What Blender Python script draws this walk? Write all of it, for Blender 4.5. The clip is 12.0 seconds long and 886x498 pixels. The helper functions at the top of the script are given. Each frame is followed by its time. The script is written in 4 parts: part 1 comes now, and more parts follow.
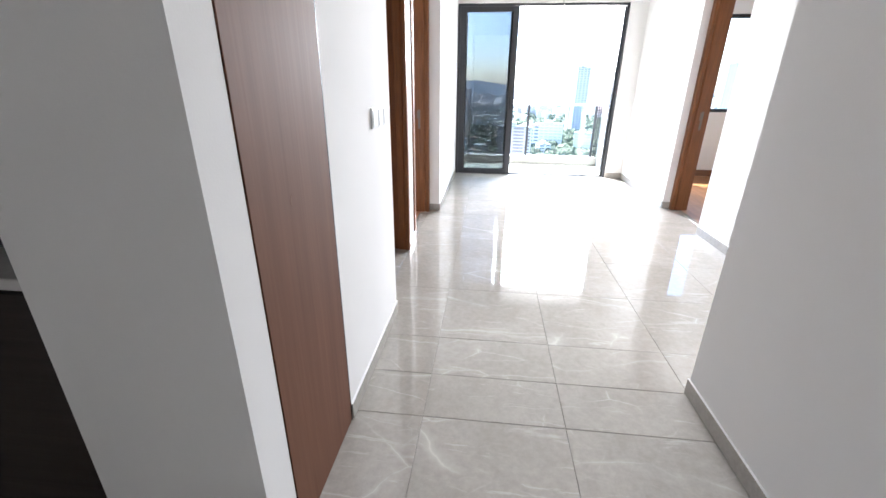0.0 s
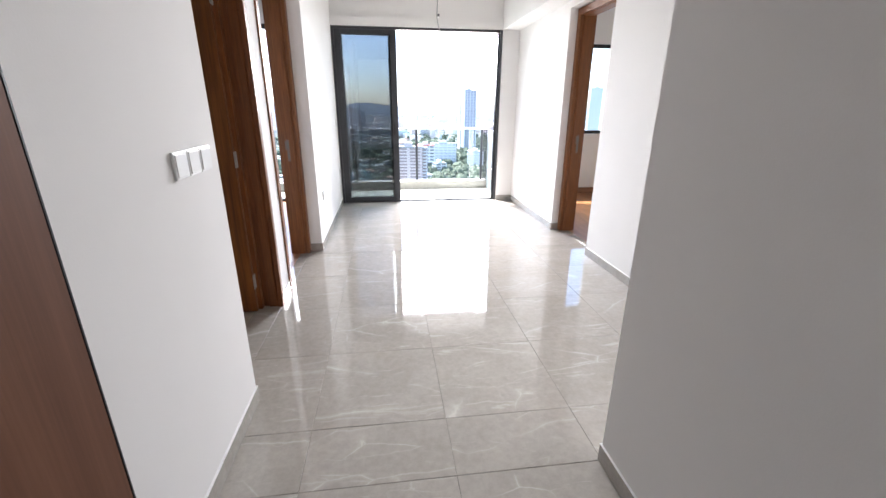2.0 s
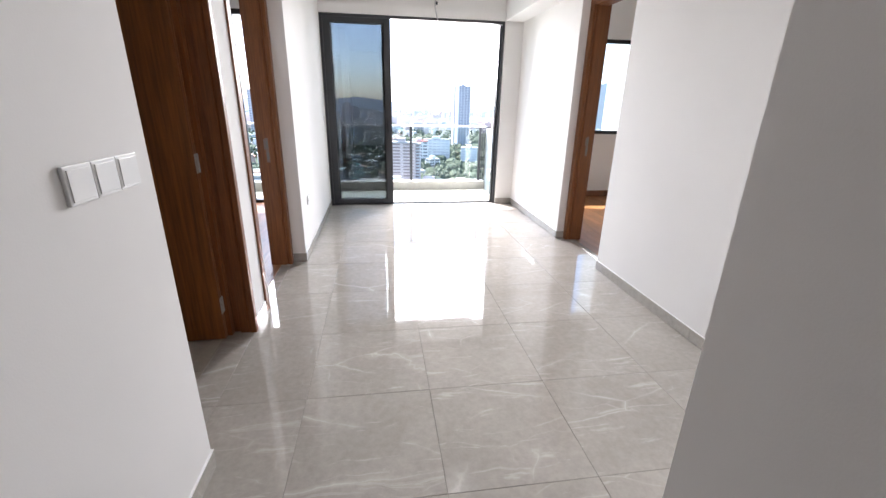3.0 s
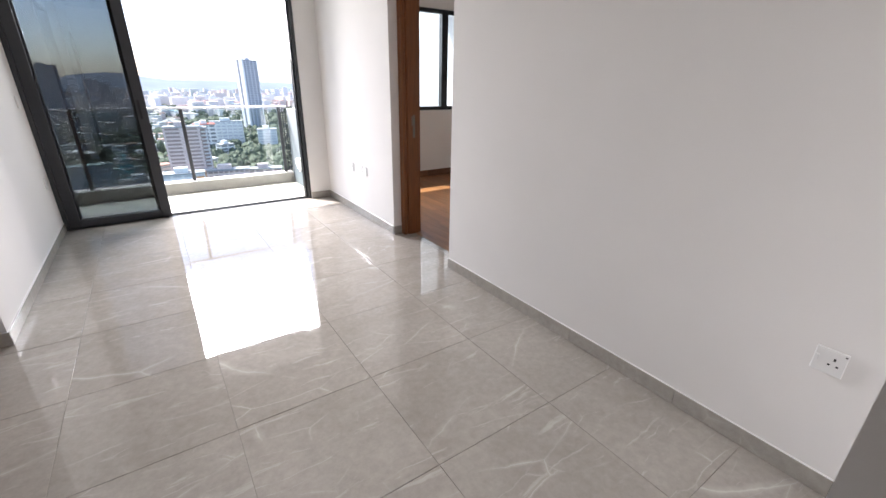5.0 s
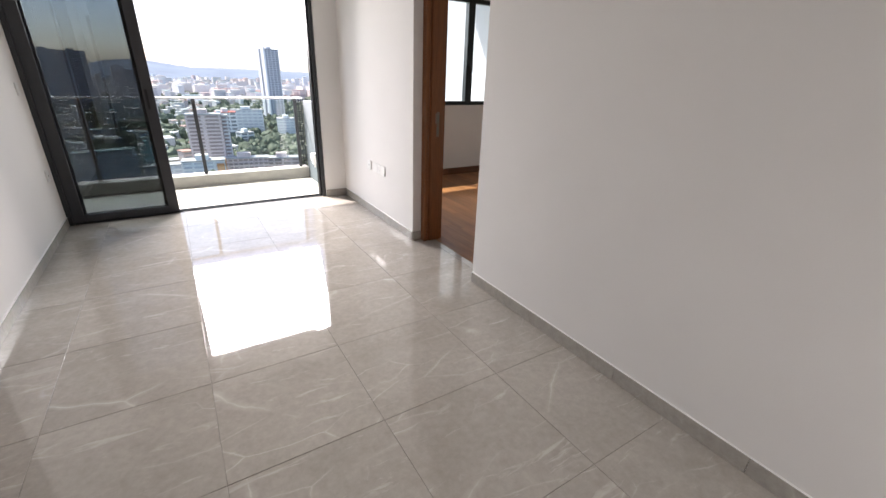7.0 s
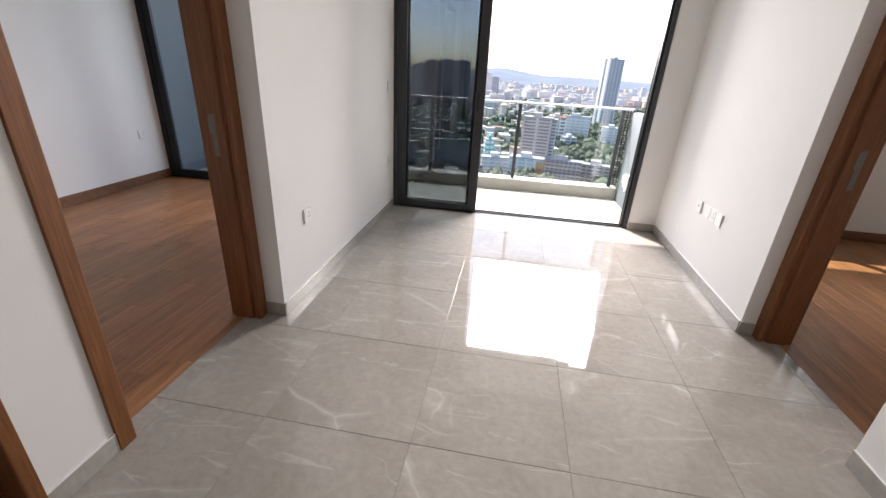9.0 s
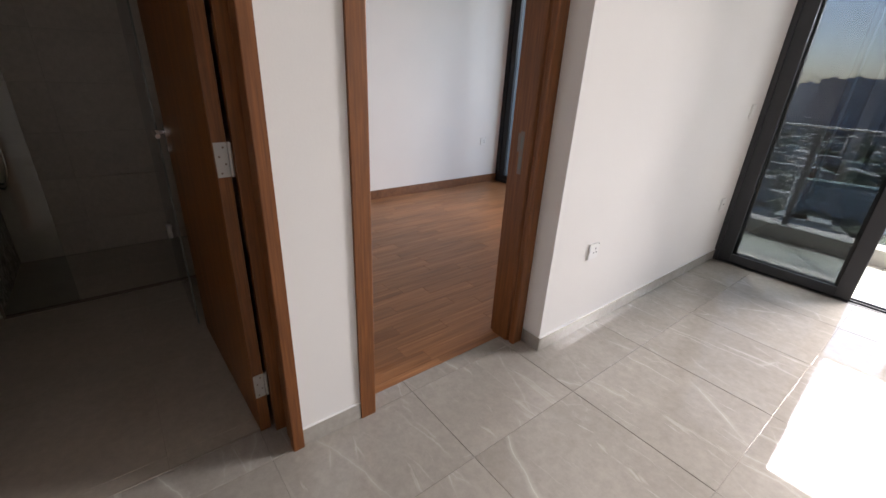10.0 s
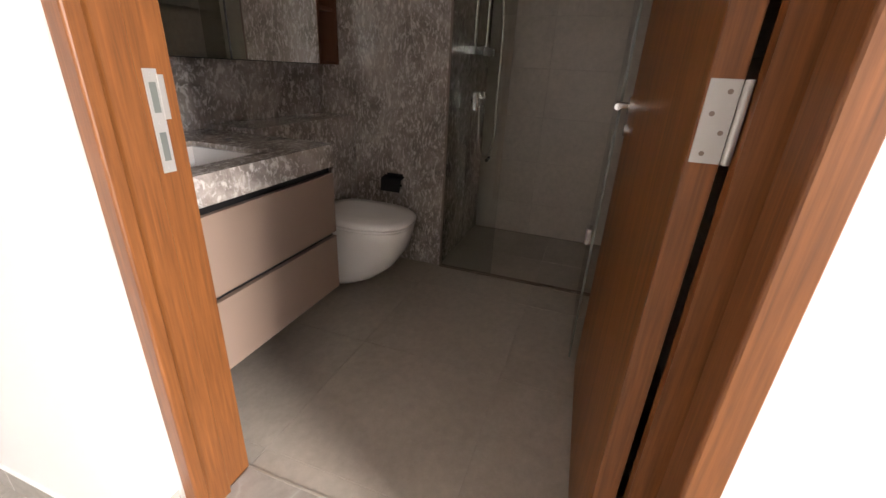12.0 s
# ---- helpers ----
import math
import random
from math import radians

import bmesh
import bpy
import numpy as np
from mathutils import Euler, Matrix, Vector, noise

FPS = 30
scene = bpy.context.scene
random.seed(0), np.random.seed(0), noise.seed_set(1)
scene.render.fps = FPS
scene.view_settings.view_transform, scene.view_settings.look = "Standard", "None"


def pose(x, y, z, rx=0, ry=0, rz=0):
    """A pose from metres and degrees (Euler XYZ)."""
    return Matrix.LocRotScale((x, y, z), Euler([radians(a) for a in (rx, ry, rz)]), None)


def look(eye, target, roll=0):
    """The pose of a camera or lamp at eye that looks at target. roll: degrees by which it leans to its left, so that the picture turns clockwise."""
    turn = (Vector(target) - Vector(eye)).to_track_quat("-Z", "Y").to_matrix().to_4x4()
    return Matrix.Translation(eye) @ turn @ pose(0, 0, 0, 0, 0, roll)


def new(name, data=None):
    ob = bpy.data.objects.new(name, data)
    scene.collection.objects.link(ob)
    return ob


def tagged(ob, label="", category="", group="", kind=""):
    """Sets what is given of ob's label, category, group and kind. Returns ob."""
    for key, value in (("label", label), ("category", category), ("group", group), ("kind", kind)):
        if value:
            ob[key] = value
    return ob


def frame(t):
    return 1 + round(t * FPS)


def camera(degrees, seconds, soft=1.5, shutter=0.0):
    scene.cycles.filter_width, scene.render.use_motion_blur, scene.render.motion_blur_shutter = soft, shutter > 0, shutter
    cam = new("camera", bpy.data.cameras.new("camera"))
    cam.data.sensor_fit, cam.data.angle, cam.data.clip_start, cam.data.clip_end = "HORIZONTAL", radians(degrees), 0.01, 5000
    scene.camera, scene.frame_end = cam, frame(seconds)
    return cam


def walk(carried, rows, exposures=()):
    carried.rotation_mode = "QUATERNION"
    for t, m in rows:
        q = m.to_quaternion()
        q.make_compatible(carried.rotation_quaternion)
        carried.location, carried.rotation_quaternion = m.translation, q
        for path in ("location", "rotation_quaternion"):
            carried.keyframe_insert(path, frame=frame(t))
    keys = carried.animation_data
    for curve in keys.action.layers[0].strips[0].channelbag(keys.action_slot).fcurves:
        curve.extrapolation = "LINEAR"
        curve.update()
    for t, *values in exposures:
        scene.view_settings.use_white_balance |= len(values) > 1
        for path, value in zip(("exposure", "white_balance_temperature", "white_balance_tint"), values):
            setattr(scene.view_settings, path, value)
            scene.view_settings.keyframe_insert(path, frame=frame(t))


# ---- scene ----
cam = camera(93.9, 12.0)
PATH = [
    (0, (-0.076, -0.049, 1.325), (-0.271, 1.799, 0.584), 0.6),
    (0.5, (-0.019, -0.074, 1.337), (0.099, 1.781, 0.599), 0.3),
    (1, (-0.059, 0.014, 1.342), (0.17, 1.88, 0.659), -0.5),
    (1.5, (-0.01, 0.18, 1.346), (0.237, 2.054, 0.693), -0.1),
    (2, (0.075, 0.377, 1.364), (0.328, 2.252, 0.715), 0.3),
    (2.5, (0.076, 0.589, 1.364), (0.337, 2.462, 0.714), 0.3),
    (2.7, (0.081, 0.667, 1.373), (0.348, 2.538, 0.717), 0.6),
    (4.3, (0.166, 1.323, 1.346), (0.768, 3.092, 0.631), 1.7),
    (4.5, (0.221, 1.384, 1.347), (0.92, 3.113, 0.627), 0.8),
    (5, (0.247, 1.573, 1.344), (1.302, 3.1, 0.598), 0.9),
    (5.5, (0.19, 1.717, 1.355), (1.625, 2.877, 0.585), 0.3),
    (6, (0.187, 1.774, 1.373), (1.774, 2.71, 0.593), -0.2),
    (6.5, (0.24, 1.823, 1.361), (1.671, 2.985, 0.586), 0.1),
    (7, (0.371, 1.881, 1.353), (1.364, 3.434, 0.577), 2.0),
    (7.5, (0.447, 2.003, 1.335), (0.994, 3.759, 0.548), 3.0),
    (7.7, (0.466, 2.079, 1.322), (0.875, 3.874, 0.54), 2.9),
    (9.3, (0.56, 2.706, 1.322), (0.016, 4.459, 0.52), 2.7),
    (9.5, (0.554, 2.782, 1.323), (-0.224, 4.439, 0.518), 2.2),
    (10, (0.463, 2.905, 1.314), (-0.966, 4.056, 0.519), 2.9),
    (10.5, (0.331, 2.938, 1.285), (-1.448, 3.366, 0.476), 2.4),
    (11, (0.148, 3.003, 1.264), (-1.682, 2.869, 0.468), 2.1),
    (11.5, (-0.048, 3.084, 1.208), (-1.821, 2.602, 0.418), 3.0),
    (12, (-0.247, 3.006, 1.089), (-1.985, 2.41, 0.298), 2.9),
]
EXPOSURES = [(0.0, 3.42, 5950, 12), (0.5, 3.2, 6000, 14), (1.0, 3.08, 6050, 14), (2.5, 2.72, 6200, 15), (4.5, 2.2, 6300, 16), (5.5, 1.95, 6500, 17), (6.5, 1.84, 6600, 17), (7.5, 1.70, 6700, 16), (9.5, 1.80, 6700, 17), (10.5, 2.3, 6650, 17), (11.2, 3.0, 6700, 16), (12.0, 3.6, 6950, 18)]
walk(cam, [(r[0], look(*r[1:])) for r in PATH], exposures=EXPOSURES)

# ---- world, sun, exposure ----
world = bpy.data.worlds.new("hazy_sky")
scene.world = world
world.use_nodes = True
wn = world.node_tree
sky = wn.nodes.new("ShaderNodeTexSky")
sky.sky_type = 'NISHITA'
sky.sun_disc = False
sky.sun_elevation = radians(51.5)
sky.sun_rotation = radians(-34.5)
sky.altitude = 100
sky.air_density = 0.8
sky.dust_density = 1.7
sky.ozone_density = 2.5
wn.nodes["Background"].inputs["Strength"].default_value = 0.15
wn.links.new(sky.outputs[0], wn.nodes["Background"].inputs["Color"])

sun_lamp = new("sun", bpy.data.lights.new("sun", 'SUN'))
sun_lamp.data.energy = 3.9
sun_lamp.data.angle = radians(0.8)
sun_lamp.data.color = (1.0, 0.95, 0.87)
sun_lamp.matrix_world = look((-45, 65.4, 100), (0, 0, 0))


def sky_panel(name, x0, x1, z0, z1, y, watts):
    """Added area lamp outside an opening, high up, standing in for the sky's light."""
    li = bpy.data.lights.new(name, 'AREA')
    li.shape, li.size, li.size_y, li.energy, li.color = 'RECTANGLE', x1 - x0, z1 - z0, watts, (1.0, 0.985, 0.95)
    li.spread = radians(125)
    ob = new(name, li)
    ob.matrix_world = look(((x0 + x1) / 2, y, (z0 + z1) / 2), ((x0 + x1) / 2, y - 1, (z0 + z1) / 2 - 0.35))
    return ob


# Added lamp hung in open air beyond the balcony railing.
sky_panel("sky_standin_balcony", 0.15, 2.30, 1.70, 3.60, 9.0, 112)
sky_panel("sky_standin_bedroom", -3.0, -0.9, 1.70, 2.58, 7.91, 7)




# ---- materials ----
def node(nt, kind, **inputs):
    n = nt.nodes.new(kind)
    for k, v in inputs.items():
        n.inputs[k.replace("_", " ")].default_value = v
    return n


def base_mat(name, color, rough=0.5, metal=0.0, spec=0.5):
    m = bpy.data.materials.new(name)
    m.use_nodes = True
    b = m.node_tree.nodes["Principled BSDF"]
    b.inputs["Base Color"].default_value = (*color, 1)
    b.inputs["Roughness"].default_value = rough
    b.inputs["Metallic"].default_value = metal
    b.inputs["Specular IOR Level"].default_value = spec
    return m, m.node_tree, b


def coords(nt, scale=(1, 1, 1), obj_random=0.0):
    tc = nt.nodes.new("ShaderNodeTexCoord")
    mp = nt.nodes.new("ShaderNodeMapping")
    mp.inputs["Scale"].default_value = scale
    nt.links.new(tc.outputs["Object"], mp.inputs["Vector"])
    if obj_random:
        oi = nt.nodes.new("ShaderNodeObjectInfo")
        mul = nt.nodes.new("ShaderNodeMath")
        mul.operation = 'MULTIPLY'
        mul.inputs[1].default_value = obj_random
        nt.links.new(oi.outputs["Random"], mul.inputs[0])
        nt.links.new(mul.outputs[0], mp.inputs["Location"])
    return mp.outputs[0]


def ramp(nt, fac, stops):
    r = nt.nodes.new("ShaderNodeValToRGB")
    while len(r.color_ramp.elements) < len(stops):
        r.color_ramp.elements.new(0.5)
    for e, (p, c) in zip(r.color_ramp.elements, stops):
        e.position, e.color = p, (*c, 1)
    nt.links.new(fac, r.inputs[0])
    return r.outputs[0]


def noise_tex(nt, vec, scale, detail=4.0, rough=0.55, dist=0.0):
    n = node(nt, "ShaderNodeTexNoise", Scale=scale, Detail=detail, Roughness=rough, Distortion=dist)
    nt.links.new(vec, n.inputs["Vector"])
    return n.outputs[0]


def mix_col(nt, kind, fac, a, b):
    m = nt.nodes.new("ShaderNodeMix")
    m.data_type, m.blend_type = 'RGBA', kind
    for sock, v in ((m.inputs[0], fac), (m.inputs[6], a), (m.inputs[7], b)):
        if hasattr(v, "is_output"):
            nt.links.new(v, sock)
        else:
            sock.default_value = v
    return m.outputs[2]


def bump(nt, b, height, strength, dist=0.01):
    bp = node(nt, "ShaderNodeBump", Strength=strength, Distance=dist)
    nt.links.new(height, bp.inputs["Height"])
    nt.links.new(bp.outputs[0], b.inputs["Normal"])


def plaster(name, color):
    m, nt, b = base_mat(name, color, 0.85, spec=0.12)
    v = coords(nt)
    n1 = noise_tex(nt, v, 1.3, 3)
    n2 = noise_tex(nt, v, 160, 3)
    c2 = tuple(c * 0.955 for c in color)
    nt.links.new(ramp(nt, n1, [(0.3, c2), (0.7, color)]), b.inputs["Base Color"])
    bump(nt, b, n2, 0.10, 0.003)
    return m


def stone_tile(name, dark, mid, vein, rough, vein_amt, vein_scale, bump_amt=0.0, rnd=37.0, spec=0.5):
    """Porcelain tile: cloudy body, thin slanting pale veins, different on every tile."""
    m, nt, b = base_mat(name, mid, rough, spec=spec)
    v = coords(nt, obj_random=rnd)
    cloud = noise_tex(nt, v, 2.2, 6, 0.6, 0.6)
    body = ramp(nt, cloud, [(0.28, dark), (0.72, mid)])
    fine = noise_tex(nt, v, 30, 6, 0.7)
    body = mix_col(nt, 'OVERLAY', 0.32, body, ramp(nt, fine, [(0.25, (0.3, 0.3, 0.3)), (0.75, (0.7, 0.7, 0.7))]))
    total = None
    bend = node(nt, "ShaderNodeTexNoise", Scale=3.5, Detail=5.0)
    nt.links.new(v, bend.inputs["Vector"])
    for k, (ang, stretch, sc, width, lo) in enumerate(((35, 0.36, 1.5, 0.012, 0.50), (-28, 0.34, 2.6, 0.010, 0.515), (58, 0.42, 4.4, 0.010, 0.53))):
        mp = nt.nodes.new("ShaderNodeMapping")
        mp.inputs["Rotation"].default_value = (0, 0, radians(ang))
        mp.inputs["Scale"].default_value = (stretch, 1.0, 1.0)
        mp.inputs["Location"].default_value = (3.1 * k, 1.7 * k, 0.9 * k)
        wob = nt.nodes.new("ShaderNodeVectorMath")
        wob.operation = 'MULTIPLY_ADD'
        wob.inputs[1].default_value = (0.09, 0.09, 0.09)
        nt.links.new(bend.outputs["Color"], wob.inputs[0])
        nt.links.new(v, wob.inputs[2])
        nt.links.new(wob.outputs[0], mp.inputs["Vector"])
        vo = nt.nodes.new("ShaderNodeTexVoronoi")
        vo.feature = 'DISTANCE_TO_EDGE'
        vo.inputs["Scale"].default_value = sc * vein_scale
        nt.links.new(mp.outputs[0], vo.inputs["Vector"])
        line = ramp(nt, vo.outputs["Distance"], [(0.0, (1, 1, 1)), (width * 0.4, (0.38, 0.38, 0.38)), (width * 2.4, (0, 0, 0))])
        patch = ramp(nt, noise_tex(nt, mp.outputs[0], 3.6 + k, 3), [(lo, (0, 0, 0)), (lo + 0.16, (1, 1, 1))])
        one = mix_col(nt, 'MULTIPLY', 1.0, line, patch)
        total = one if total is None else mix_col(nt, 'LIGHTEN', 1.0, total, one)
    if vein_amt > 0.5:
        for k, (ang, sx, sy, lo) in enumerate(((32, 1.8, 13.0, 0.625), (-24, 2.4, 18.0, 0.64), (52, 4.0, 30.0, 0.66))):
            mp = nt.nodes.new("ShaderNodeMapping")
            mp.inputs["Rotation"].default_value = (0, 0, radians(ang))
            mp.inputs["Scale"].default_value = (sx, sy, 1.0)
            mp.inputs["Location"].default_value = (1.3 * k, 4.7 * k, 0.0)
            nt.links.new(wob.outputs[0], mp.inputs["Vector"])
            wisp = ramp(nt, noise_tex(nt, mp.outputs[0], 1.0, 6, 0.62, 0.7), [(lo, (0, 0, 0)), (lo + 0.05, (0.42, 0.42, 0.42)), (lo + 0.16, (0.85, 0.85, 0.85))])
            total = mix_col(nt, 'LIGHTEN', 1.0, total, wisp)
    amt = mix_col(nt, 'MULTIPLY', 1.0, total, (vein_amt, vein_amt, vein_amt, 1))
    nt.links.new(mix_col(nt, 'MIX', amt, body, (*vein, 1)), b.inputs["Base Color"])
    if bump_amt:
        bump(nt, b, noise_tex(nt, v, 3.0, 2), bump_amt, 0.01)
    return m


def wood(name, dark, light, axis, rough=0.35, rnd=23.0, spread=0.25, fine=1.0, coat=0.0, grain=0.35, spec=0.5):
    """Straight-grained timber; axis is the grain's direction in the object."""
    m, nt, b = base_mat(name, light, rough, spec=spec)
    s = [26.0 * fine] * 3
    s["xyz".index(axis)] = 1.1 * fine
    v = coords(nt, tuple(s), obj_random=rnd)
    g1 = noise_tex(nt, v, 1.0, 6, 0.62, 0.35)
    s2 = [110.0] * 3
    s2["xyz".index(axis)] = 3.5
    v2 = coords(nt, tuple(s2), obj_random=rnd)
    g2 = noise_tex(nt, v2, 1.0, 3, 0.6)
    body = ramp(nt, g1, [(0.32, dark), (0.66, light)])
    body = mix_col(nt, 'OVERLAY', grain, body, ramp(nt, g2, [(0.3, (0.25, 0.25, 0.25)), (0.7, (0.72, 0.72, 0.72))]))
    oi = nt.nodes.new("ShaderNodeObjectInfo")
    tone = ramp(nt, oi.outputs["Random"], [(0.0, (1 - spread,) * 3), (1.0, (1.0, 1.0, 1.0))])
    nt.links.new(mix_col(nt, 'MULTIPLY', 1.0, body, tone), b.inputs["Base Color"])
    b.inputs["Coat Weight"].default_value = coat
    b.inputs["Coat Roughness"].default_value = 0.15
    bump(nt, b, g2, 0.12, 0.002)
    return m


def metal(name, color, rough, metallic=1.0):
    m, nt, b = base_mat(name, color, rough, metallic)
    n = noise_tex(nt, coords(nt), 60, 3)
    r = nt.nodes.new("ShaderNodeMapRange")
    r.inputs["To Min"].default_value, r.inputs["To Max"].default_value = rough * 0.75, rough * 1.3
    nt.links.new(n, r.inputs["Value"])
    nt.links.new(r.outputs[0], b.inputs["Roughness"])
    return m


def pane_glass(name, tint, gloss=1.0):
    m = bpy.data.materials.new(name)
    m.use_nodes = True
    nt = m.node_tree
    nt.nodes.remove(nt.nodes["Principled BSDF"])
    tr = node(nt, "ShaderNodeBsdfTransparent", Color=(*tint, 1))
    gl = node(nt, "ShaderNodeBsdfGlossy", Roughness=0.01)
    lw = node(nt, "ShaderNodeLayerWeight", Blend=0.5)
    pw = nt.nodes.new("ShaderNodeMath")
    pw.operation = 'POWER'
    pw.inputs[1].default_value = 5.0
    nt.links.new(lw.outputs["Facing"], pw.inputs[0])
    fr = nt.nodes.new("ShaderNodeMath")
    fr.operation = 'MULTIPLY_ADD'
    fr.inputs[1].default_value, fr.inputs[2].default_value = 0.93, 0.035
    nt.links.new(pw.outputs[0], fr.inputs[0])
    mx = nt.nodes.new("ShaderNodeMixShader")
    nt.links.new(fr.outputs[0], mx.inputs[0])
    nt.links.new(tr.outputs[0], mx.inputs[1])
    nt.links.new(gl.outputs[0], mx.inputs[2])
    nt.links.new(mx.outputs[0], nt.nodes["Material Output"].inputs[0])
    return m


def plain_pane(name, tint):
    m = bpy.data.materials.new(name)
    m.use_nodes = True
    nt = m.node_tree
    nt.nodes.remove(nt.nodes["Principled BSDF"])
    tr = node(nt, "ShaderNodeBsdfTransparent", Color=(*tint, 1))
    nt.links.new(tr.outputs[0], nt.nodes["Material Output"].inputs[0])
    return m


def simple(name, color, rough=0.5, var=0.12, scale=6.0, spec=0.5):
    m, nt, b = base_mat(name, color, rough, spec=spec)
    n = noise_tex(nt, coords(nt), scale, 4)
    nt.links.new(ramp(nt, n, [(0.3, tuple(c * (1 - var) for c in color)), (0.7, color)]), b.inputs["Base Color"])
    return m


WALL = plaster("white_wall_paint", (0.80, 0.785, 0.767))
CEIL = plaster("white_ceiling_paint", (0.80, 0.79, 0.78))
TILE = stone_tile("polished_grey_porcelain", (0.315, 0.29, 0.26), (0.39, 0.362, 0.328), (0.66, 0.64, 0.61), 0.03, 0.60, 1.3, 0.012, spec=0.7)
SKIRT = stone_tile("grey_porcelain_skirting", (0.34, 0.32, 0.29), (0.41, 0.385, 0.35), (0.6, 0.58, 0.55), 0.25, 0.4, 1.3)
GROUT = simple("grey_grout", (0.335, 0.31, 0.28), 0.9)
BATH_FLOOR = stone_tile("matt_grey_bath_tile", (0.38, 0.34, 0.288), (0.45, 0.405, 0.345), (0.52, 0.475, 0.415), 0.42, 0.2, 1.6)
SHOWER_TILE = stone_tile("taupe_shower_tile", (0.42, 0.38, 0.328), (0.49, 0.445, 0.387), (0.53, 0.485, 0.425), 0.4, 0.2, 1.6)
BALC_TILE = stone_tile("pale_balcony_tile", (0.46, 0.435, 0.385), (0.54, 0.515, 0.46), (0.59, 0.565, 0.51), 0.5, 0.2, 1.6)
FRAME_WOOD = wood("teak_door_frame", (0.142, 0.047, 0.0115), (0.245, 0.086, 0.022), 'z', 0.48, spread=0.12, fine=5.0, grain=0.30)
LEAF_WOOD = wood("teak_door_leaf", (0.115, 0.038, 0.0075), (0.262, 0.094, 0.019), 'z', 0.42, spread=0.1, fine=1.8)
STORE_WOOD = wood("brown_laminate_door", (0.132, 0.056, 0.031), (0.168, 0.075, 0.042), 'z', 0.66, spread=0.08, fine=0.6, grain=0.16, spec=0.2)
PLANK = wood("teak_floor_plank", (0.27, 0.108, 0.038), (0.43, 0.192, 0.076), 'y', 0.38, spread=0.26, fine=1.6)
SKIRT_WOOD = wood("teak_skirting", (0.13, 0.052, 0.022), (0.22, 0.092, 0.038), 'x', 0.4)
ALU = metal("charcoal_aluminium", (0.055, 0.057, 0.062), 0.42, 0.6)
ALU_DARK = metal("black_aluminium", (0.022, 0.023, 0.026), 0.45, 0.5)
STEEL = metal("brushed_steel", (0.46, 0.45, 0.43), 0.42, 0.5)
AGED = metal("bronzed_steel", (0.21, 0.165, 0.14), 0.42, 0.7)
CHROME = metal("chrome", (0.78, 0.78, 0.78), 0.08)
RAIL_STEEL = metal("grey_rail_metal", (0.60, 0.61, 0.62), 0.33, 0.6)
TINT = pane_glass("tinted_glass", (0.31, 0.325, 0.335))
CLEAR = pane_glass("clear_glass", (0.86, 0.91, 0.90))
REAR_GLASS = plain_pane("rear_sash_glass", (0.90, 0.93, 0.93))
BED_GLASS = pane_glass("bedroom_glass", (0.76, 0.82, 0.86))
SHOWER_GLASS = pane_glass("shower_glass", (0.885, 0.905, 0.89))
GLASS_EDGE = simple("green_glass_edge", (0.15, 0.165, 0.15), 0.3)
MIRROR = metal("mirror_silver", (0.82, 0.83, 0.82), 0.01)
PLASTIC = simple("white_plastic", (0.80, 0.80, 0.79), 0.3, 0.03)
BLACK = simple("black_plastic", (0.012, 0.012, 0.013), 0.35)
CERAMIC = simple("white_ceramic", (0.82, 0.81, 0.79), 0.08, 0.02)
TAUPE = simple("taupe_laminate", (0.285, 0.205, 0.160), 0.42, 0.06, 3)
DARKCAB = wood("dark_oak_laminate", (0.020, 0.015, 0.013), (0.05, 0.038, 0.034), 'x', 0.4)
COUNTER = stone_tile("pale_quartz_counter", (0.6, 0.58, 0.55), (0.68, 0.66, 0.63), (0.75, 0.74, 0.72), 0.2, 0.2, 2)
KERB_MAT = simple("grey_kerb_paint", (0.42, 0.405, 0.375), 0.7, 0.15, 9)
# Low grey puts the underside's dimness in floor reflections into the colour.
SOFFIT = plaster("soffit_grey", (0.34, 0.33, 0.32))
CABLE = simple("grey_cable_sheath", (0.42, 0.42, 0.42), 0.5, 0.05)
BATH_GROUT = simple("taupe_grout", (0.38, 0.342, 0.292), 0.9)
FIN = plaster("pale_lavender_fin_paint", (0.58, 0.58, 0.61))
# Low grey of the parapet; on the far end wall it carries shade.
PARAPET = plaster("parapet_and_shaded_wall_grey", (0.185, 0.205, 0.222))


